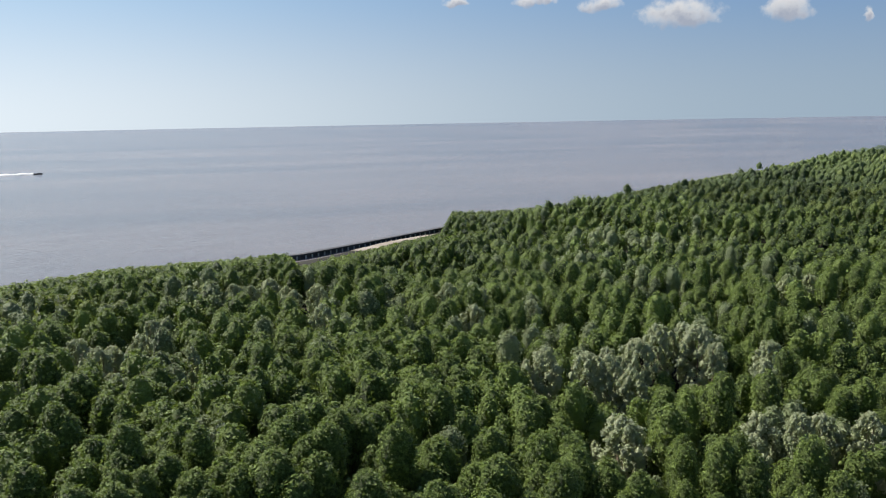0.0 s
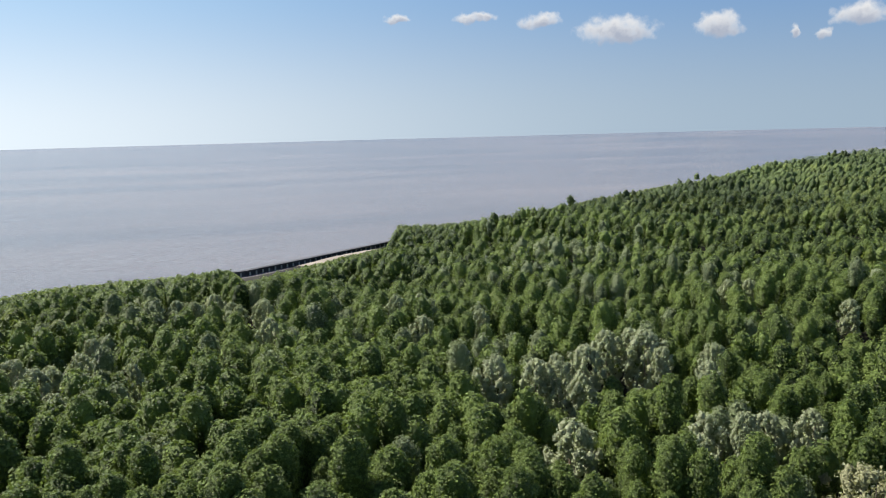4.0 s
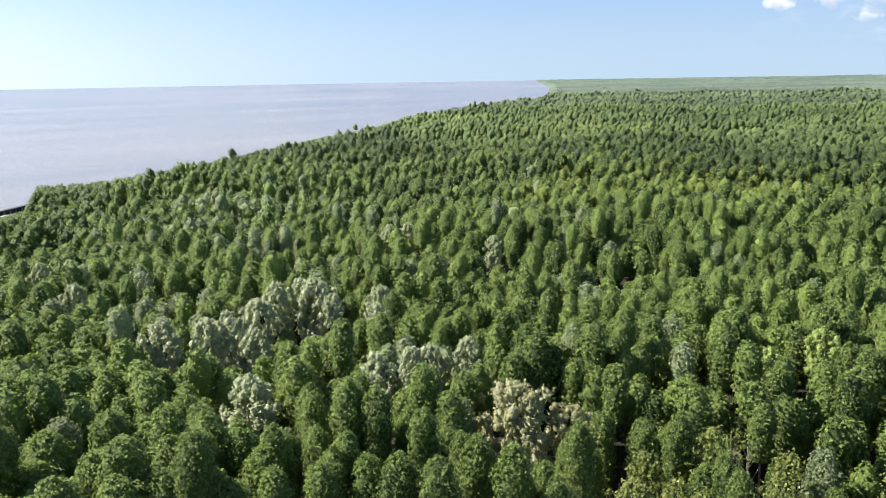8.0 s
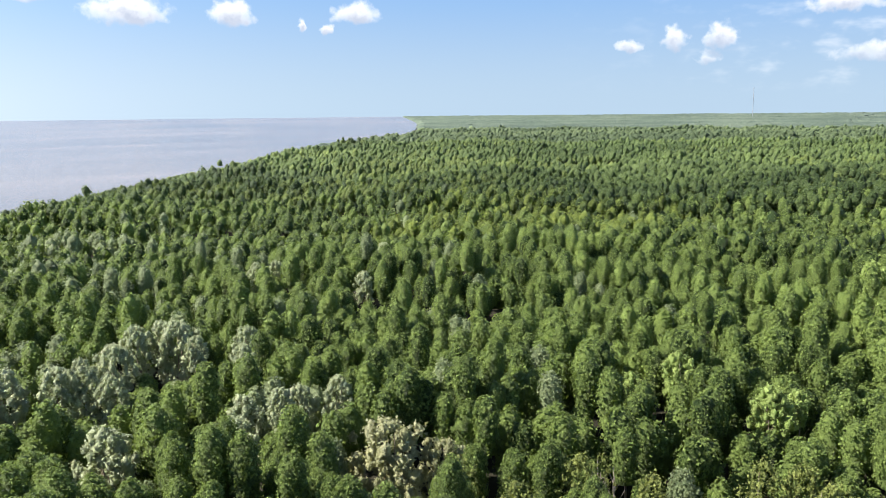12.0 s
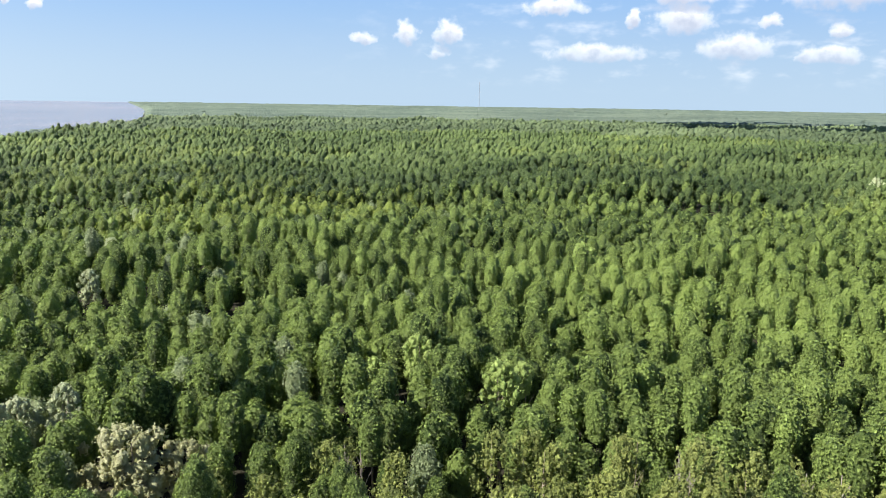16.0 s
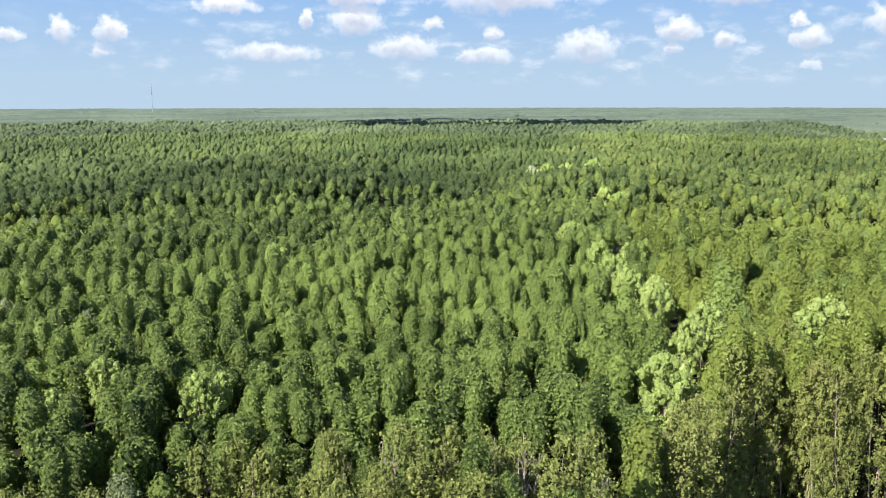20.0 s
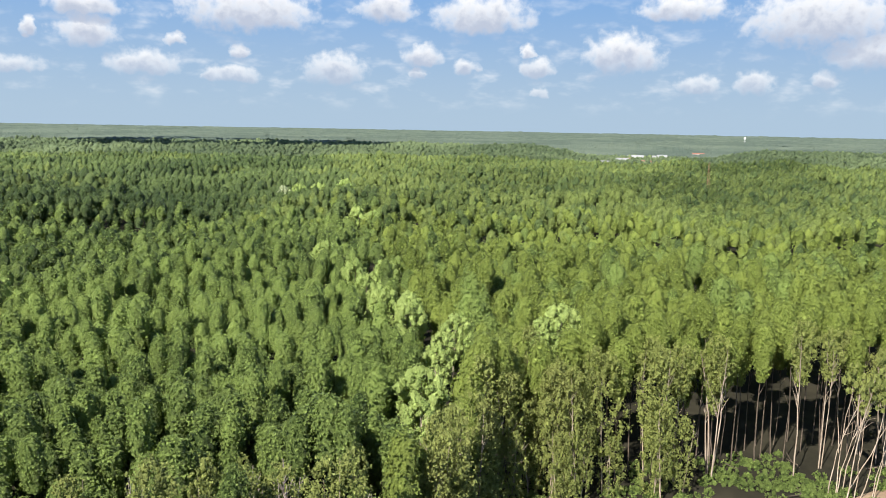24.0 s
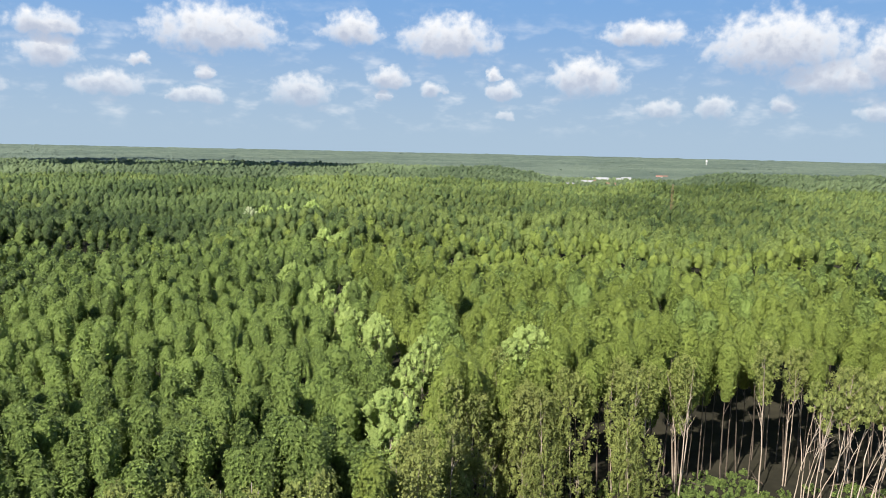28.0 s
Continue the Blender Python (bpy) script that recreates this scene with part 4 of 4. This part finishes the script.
def clearing():
    g = np.random.RandomState(31)
    # sandy bank: an uneven low mound
    n, m = 46, 26
    u, w = np.meshgrid(np.linspace(-1, 1, n), np.linspace(-1, 1, m), indexing="ij")
    x, y = 58.5 + 2.0 * u + 7.5 * w, -77 - 17 * u + 2 * w
    rim = np.clip(1 - np.maximum(np.abs(u), np.abs(w)) ** 3, 0, 1)
    z = -0.1 + (0.9 + 0.35 * swell(x, y, 9) + 0.15 * swell(y, x, 3)) * rim + g.normal(0, 0.03, u.shape)
    v = np.stack([x, y, z], -1).reshape(-1, 3)
    i, j = np.meshgrid(np.arange(n - 1), np.arange(m - 1), indexing="ij")
    f = np.stack([i * m + j, (i + 1) * m + j, (i + 1) * m + j + 1, i * m + j + 1], -1).reshape(-1, 4)
    tagged(new("sandy_bank", mesh_of("sandy_bank", v, f, SAND, smooth=True)), "eroded orange-brown sandy bank at the forest edge", "bank", kind="structure")
    # low green growth on and before the bank
    pieces = []
    for q in range(230):
        if q > 100:
            a = radians(g.uniform(107, 132))
            r = edge(math.degrees(a)) + g.uniform(-4, 8)
            px, py = r * math.sin(a), r * math.cos(a)
        elif q < 40:
            px, py = 67.5 + g.normal(0, 2.6), -65 + g.normal(0, 4.5)
        else:
            px, py = 60.5 + g.normal(0, 2.6), -74 + g.normal(0, 5)
        s = g.uniform(0.5, 1.1)
        v, f = tuft_crown(g, 0.9 * s, 1.0 * s, 14, 14, 0.15, 0.26)
        pieces.append((v + (px, py, 0.35 + 0.75 * s), f))
    v, f = joined(pieces)
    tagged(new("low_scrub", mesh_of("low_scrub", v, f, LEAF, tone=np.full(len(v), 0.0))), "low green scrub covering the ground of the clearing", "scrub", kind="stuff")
    # fallen stems
    for q in range(9):
        a, r = g.uniform(126, 141), g.uniform(86, 100)
        px, py = r * math.sin(radians(a)), r * math.cos(radians(a))
        t = g.uniform(0, 6.28)
        ln = g.uniform(2.0, 5.0)
        line = bent(g, (0, 0, 0.12), (math.cos(t) * ln, math.sin(t) * ln, g.uniform(0.15, 1.1)), 6, 0.2)
        tr = thing("fallen_branch", pose(px, py, 0.35), "grey fallen branch lying on the forest floor", "branch", "fallen branches")
        child("stem", mesh_of("stem", *tube(line, np.linspace(0.10, 0.03, 6)), BARK_DARK, smooth=True), tr)
        side = bent(g, line[3], line[3] + (g.normal(0, 0.7), g.normal(0, 0.7), 0.8), 4, 0.1)
        child("twig", mesh_of("twig", *tube(side, np.linspace(0.05, 0.015, 4), 4), BARK_DARK, smooth=True), tr)
    for px, py, s in ((63.9, -62.4, 0.5), (63.3, -63.0, 0.4), (64.4, -63.3, 0.35)):
        bm = bmesh.new()
        bmesh.ops.create_icosphere(bm, subdivisions=2, radius=s * 0.5)
        for vert in bm.verts:
            vert.co *= g.uniform(0.75, 1.1)
            vert.co.z = max(vert.co.z * 0.7, -0.1)
        me = bpy.data.meshes.new("litter")
        bm.to_mesh(me)
        bm.free()
        me.materials.append(WHITE)
        ob = new("litter_bag", me)
        ob.location = (px, py, 0.55)
        tagged(ob, "crumpled white plastic bag on the ground", "litter", "litter at the clearing")


clearing()


# ---------------------------------------------------------------- sea wall on the shore
def sea_wall():
    pts = [(1, 227.5), (12, 231), (33, 248), (50, 262), (68, 277)]
    line = [Vector((x, y, 0)) for x, y in pts]
    t = thing("sea_wall", Matrix.Identity(4), "long sea wall with dark stone face and pale posts", "sea wall")
    for a, b in zip(line, line[1:]):
        d = (b - a)
        turn, mid, ln = math.atan2(d.y, d.x), (a + b) / 2, d.length
        out = Vector((-d.y, d.x, 0)).normalized()
        bm = box(bmesh.new(), (ln, 1.2, 1.0), mid + Vector((0, 0, 0.5)), turn)
        part("wall", bm, ROCK, t)
        bm = box(bmesh.new(), (ln, 1.9, 0.45), mid + Vector((0, 0, 1.225)), turn, 0.05)
        part("capping", bm, ROCK, t, "dark capping")
        bm = bmesh.new()
        c = [a + out * 0.62, b + out * 0.62, b + out * 3.2, a + out * 3.2]
        for p, z in zip(c, (0.95, 0.95, -0.4, -0.4)):
            bm.verts.new(p + Vector((0, 0, z)))
        for p, z in zip(c, (-0.6, -0.6, -0.8, -0.8)):
            bm.verts.new(p + Vector((0, 0, z)))
        vs = list(bm.verts)
        for f in ((0, 1, 2, 3), (4, 7, 6, 5), (0, 3, 7, 4), (1, 5, 6, 2)):
            bm.faces.new([vs[i] for i in f])
        part("revetment", bm, ROCK, t, "dark sloping stone revetment")
        for q in range(int(ln / 2.4)):
            p = a + d * ((q + 0.5) / int(ln / 2.4)) - out * 0.75
            part("post", box(bmesh.new(), (0.4, 0.25, 1.0), p + Vector((0, 0, 0.5)), turn), WHITE, t, "pale concrete post")
    # sand behind the wall
    g = np.random.RandomState(8)
    n = 30
    u, w = np.meshgrid(np.linspace(0, 1, n), np.linspace(0, 1, 8), indexing="ij")
    x = 27 + 30 * u + 7 * w
    y = 238 + 25 * u - 12 * w * np.sin(np.pi * np.clip(u + 0.05, 0, 1))
    z = 0.5 + 0.5 * np.sin(np.pi * u) * (1 - w) + g.normal(0, 0.04, u.shape)
    v = np.stack([x, y, z], -1).reshape(-1, 3)
    i, j = np.meshgrid(np.arange(n - 1), np.arange(7), indexing="ij")
    f = np.stack([i * 8 + j, i * 8 + j + 1, (i + 1) * 8 + j + 1, (i + 1) * 8 + j], -1).reshape(-1, 4)
    tagged(new("beach_sand", mesh_of("beach_sand", v, f, BEACH, smooth=True)), "pale sand heaped behind the sea wall", "sand", kind="structure")


sea_wall()


# ---------------------------------------------------------------- boat
def boat():
    t = thing("motor_boat", pose(-172, 725, 0.0, 0, 0, 8), "small dark open motor boat under way on the sea", "boat")
    bm = bmesh.new()
    secs = []
    for x, w, k in ((-3, 1.0, 0.0), (-1, 1.15, 0.0), (1.2, 1.0, 0.05), (2.6, 0.55, 0.2), (3.4, 0.06, 0.45)):
        secs.append([bm.verts.new((x, s * w * q, z + k)) for s, q, z in ((-1, 1, 0.9), (-1, 0.75, -0.1), (0, 0, -0.35), (1, 0.75, -0.1), (1, 1, 0.9))])
    for a, b in zip(secs, secs[1:]):
        for i in range(4):
            bm.faces.new((a[i], b[i], b[i + 1], a[i + 1]))
    bm.faces.new(secs[0])
    part("hull", bm, HULL, t)
    part("deck", box(bmesh.new(), (4.6, 1.7, 0.08), (-0.5, 0, 0.55)), HULL, t)
    part("windscreen", box(bmesh.new(), (0.9, 1.5, 0.9), (0.6, 0, 1.2), 0, 0.12), HULL, t)
    part("outboard_motor", box(bmesh.new(), (0.6, 0.5, 1.2), (-3.2, 0, 0.7), 0, 0.1), STEEL, t)
    g = np.random.RandomState(4)
    n = 60
    u = np.linspace(0, 1, n)
    cx = -3.2 - 110 * u
    mid = 3.0 * u
    half, high = 1.2 + 2.0 * u + g.uniform(-0.3, 0.3, n), (1.5 - 0.9 * u) * g.uniform(0.6, 1.25, n)
    v = np.concatenate([np.stack([cx, mid - half, 0 * u - 0.05], 1), np.stack([cx, mid, high], 1), np.stack([cx, mid + half, 0 * u - 0.05], 1)])
    q = np.arange(n - 1)
    f = np.concatenate([np.stack([q, q + 1, n + q + 1, n + q], 1), np.stack([n + q, n + q + 1, 2 * n + q + 1, 2 * n + q], 1)])
    ob = new("wake", mesh_of("wake", v, f, FOAM))
    ob.matrix_basis = t.matrix_basis.copy()
    tagged(ob, "white foaming wake trailing behind the boat", "wake", kind="stuff")


boat()


# ---------------------------------------------------------------- village, towers
def house(x, y, turn, w, dpt, h, roof, label, windows):
    t = thing("house", pose(x, y, 0.6, 0, 0, turn), label, "house", "houses of the village")
    part("wall", box(bmesh.new(), (w, dpt, h), (0, 0, h / 2)), WHITE, t)
    bm = bmesh.new()
    r = min(dpt * 0.22, 2.2)
    vs = [bm.verts.new(p) for p in ((-w / 2 - 0.5, -dpt / 2 - 0.5, h), (w / 2 + 0.5, -dpt / 2 - 0.5, h), (w / 2 + 0.5, dpt / 2 + 0.5, h), (-w / 2 - 0.5, dpt / 2 + 0.5, h),
                                    (-w / 2 - 0.5, 0, h + r), (w / 2 + 0.5, 0, h + r))]
    for f in ((0, 1, 5, 4), (2, 3, 4, 5), (1, 2, 5), (3, 0, 4), (3, 2, 1, 0)):
        bm.faces.new([vs[i] for i in f])
    part("roof", bm, roof, t)
    for i in range(windows):
        part("window", box(bmesh.new(), (1.4, 0.12, 1.2), ((i + 0.5) / windows * w - w / 2, -dpt / 2 - 0.03, h * 0.55)), GLASS_DARK, t, "dark window")
    part("door", box(bmesh.new(), (1.1, 0.1, 2.1), (w * 0.5 / max(windows, 1) * 0.2, -dpt / 2 - 0.02, 1.06)), GLASS_DARK, t, "dark door")


for spec in [(886, -522, -118, 19, 11, 5.0, ROOF_GREY, "long white flat building of the village", 6), (892, -553, -118, 9, 9, 4.4, ROOF_GREY, "small white building of the village", 3),
             (806, -450, -112, 16, 9, 3.6, ROOF_GREY, "low house with a pale grey roof", 4), (826, -470, -115, 13, 9, 3.8, ROOF_GREY, "low house with a pale grey roof", 3),
             (770, -418, -110, 9, 8, 3.4, ROOF_GREY, "low house with a pale grey roof", 2), (1016, -697, -122, 9, 8, 4.6, ROOF_RED, "white house with a rusty red roof", 3),
             (1030, -716, -122, 7, 7, 4.2, ROOF_RED, "white house with a rusty red roof", 2), (775, -470, -120, 10, 8, 3.4, ROOF_RED, "low house with a rusty red roof", 2),
             (935, -590, -118, 12, 9, 4.0, ROOF_GREY, "low house with a pale grey roof", 3), (850, -490, -116, 8, 7, 3.6, ROOF_RED, "low house with a rusty red roof", 2)]:
    house(*spec)


def lattice_tower(x, y, height, foot, name, label):
    t = thing(name, pose(x, y, 0.4), label, "tower")
    n = 8
    for s in range(n):
        mat = RED if s % 2 == 0 else ROOF_RED
        z0, z1 = height * s / n, height * (s + 1) / n
        w0, w1 = foot * (1 - 0.75 * s / n), foot * (1 - 0.75 * (s + 1) / n)
        corner = lambda i, w, z: (math.cos(i * 2.0944) * w, math.sin(i * 2.0944) * w, z)
        pieces = []
        for i in range(3):
            pieces.append(tube([corner(i, w0, z0), corner(i, w1, z1)], (0.035, 0.035), 5))
            pieces.append(tube([corner(i, w1, z1), corner(i + 1, w1, z1)], (0.018, 0.018), 4))
            pieces.append(tube([corner(i, w0, z0), corner(i + 1, w1, z1)], (0.018, 0.018), 4))
        child("section", mesh_of("section", *joined(pieces), mat), t, "red lattice section" if s % 2 == 0 else "faded lattice section")


lattice_tower(289, -205, 25, 1.1, "radio_tower", "rusty red lattice tower rising from the woods")


def mast():
    t = thing("radio_mast", pose(2827, 1005, 8), "thin tall grey mast far off above the woods", "mast")
    child("pole", mesh_of("pole", *tube([(0, 0, 0), (0, 0, 50), (0, 0, 104)], (1.0, 0.9, 0.7), 6), STEEL), t)
    for i in range(3):
        a = i * 2.0944
        child("guy_wire", mesh_of("guy_wire", *tube([(math.cos(a) * 45, math.sin(a) * 45, 0), (0, 0, 80)], (0.08, 0.08), 4), STEEL), t, "thin steel guy wire")


mast()


def water_tower():
    t = thing("water_tower", pose(1843, -1412, 4), "small pale water tower far off in the woods", "tower")
    for i in range(4):
        a = i * math.pi / 2 + 0.78
        child("leg", mesh_of("leg", *tube([(math.cos(a) * 2.4, math.sin(a) * 2.4, 0), (math.cos(a) * 2, math.sin(a) * 2, 15)], (0.35, 0.3), 5), WHITE), t)
    bm = bmesh.new()
    bmesh.ops.create_cone(bm, cap_ends=True, segments=16, radius1=3.0, radius2=2.8, depth=5, matrix=Matrix.Translation((0, 0, 17.5)))
    part("tank", bm, WHITE, t)
    bm = bmesh.new()
    bmesh.ops.create_cone(bm, cap_ends=True, segments=16, radius1=3.1, radius2=0.2, depth=1.6, matrix=Matrix.Translation((0, 0, 20.8)))
    part("lid", bm, WHITE, t)


water_tower()


# ---------------------------------------------------------------- the cloud whose shade lies on the distant woods
def shading_cloud():
    g = np.random.RandomState(17)
    c = np.array([math.sin(radians(92.5)), math.cos(radians(92.5)), 0])
    side = np.array([c[1], -c[0], 0])
    shade = c * 1200
    high = 500.0
    up = way(SUN_AZ, SUN_EL)
    base = shade + np.array(up) * (high / up.z)
    pts, rad = [], []
    for i in range(46):
        a, r = g.uniform(0, 6.28), math.sqrt(g.uniform(0, 1))
        pts.append(base + c * math.cos(a) * r * 340 + side * math.sin(a) * r * 235 + np.array((0, 0, g.uniform(0, 30))))
        rad.append(g.uniform(25, 55))
    v, f = puff(np.array(pts), np.array(rad), g, 10, 6, 0.5)
    tagged(new("cloud", mesh_of("cloud", v, f, CLOUD, smooth=True)), "white cumulus cloud high above the woods", "cloud", kind="structure")


shading_cloud()


# taller trees standing out along the shore
for x, y, h, w in ((62, 255, 6.0, 1.2), (64.5, 259, 6.6, 1.3), (68, 262, 5.6, 1.3), (73, 262, 6.2, 1.2), (79, 264, 5.8, 1.3), (268, 374, 11.4, 2.2), (275, 379, 9.0, 1.8),
                   (150, 298, 7.4, 1.4), (205, 336, 7.8, 1.5)):
    plant("shore_tree", MANGROVE[int(x) % len(MANGROVE)], x, y, h, w, "dark green spreading tree standing at the sea shore", "tree", "shore trees", scale_crown=0.9)
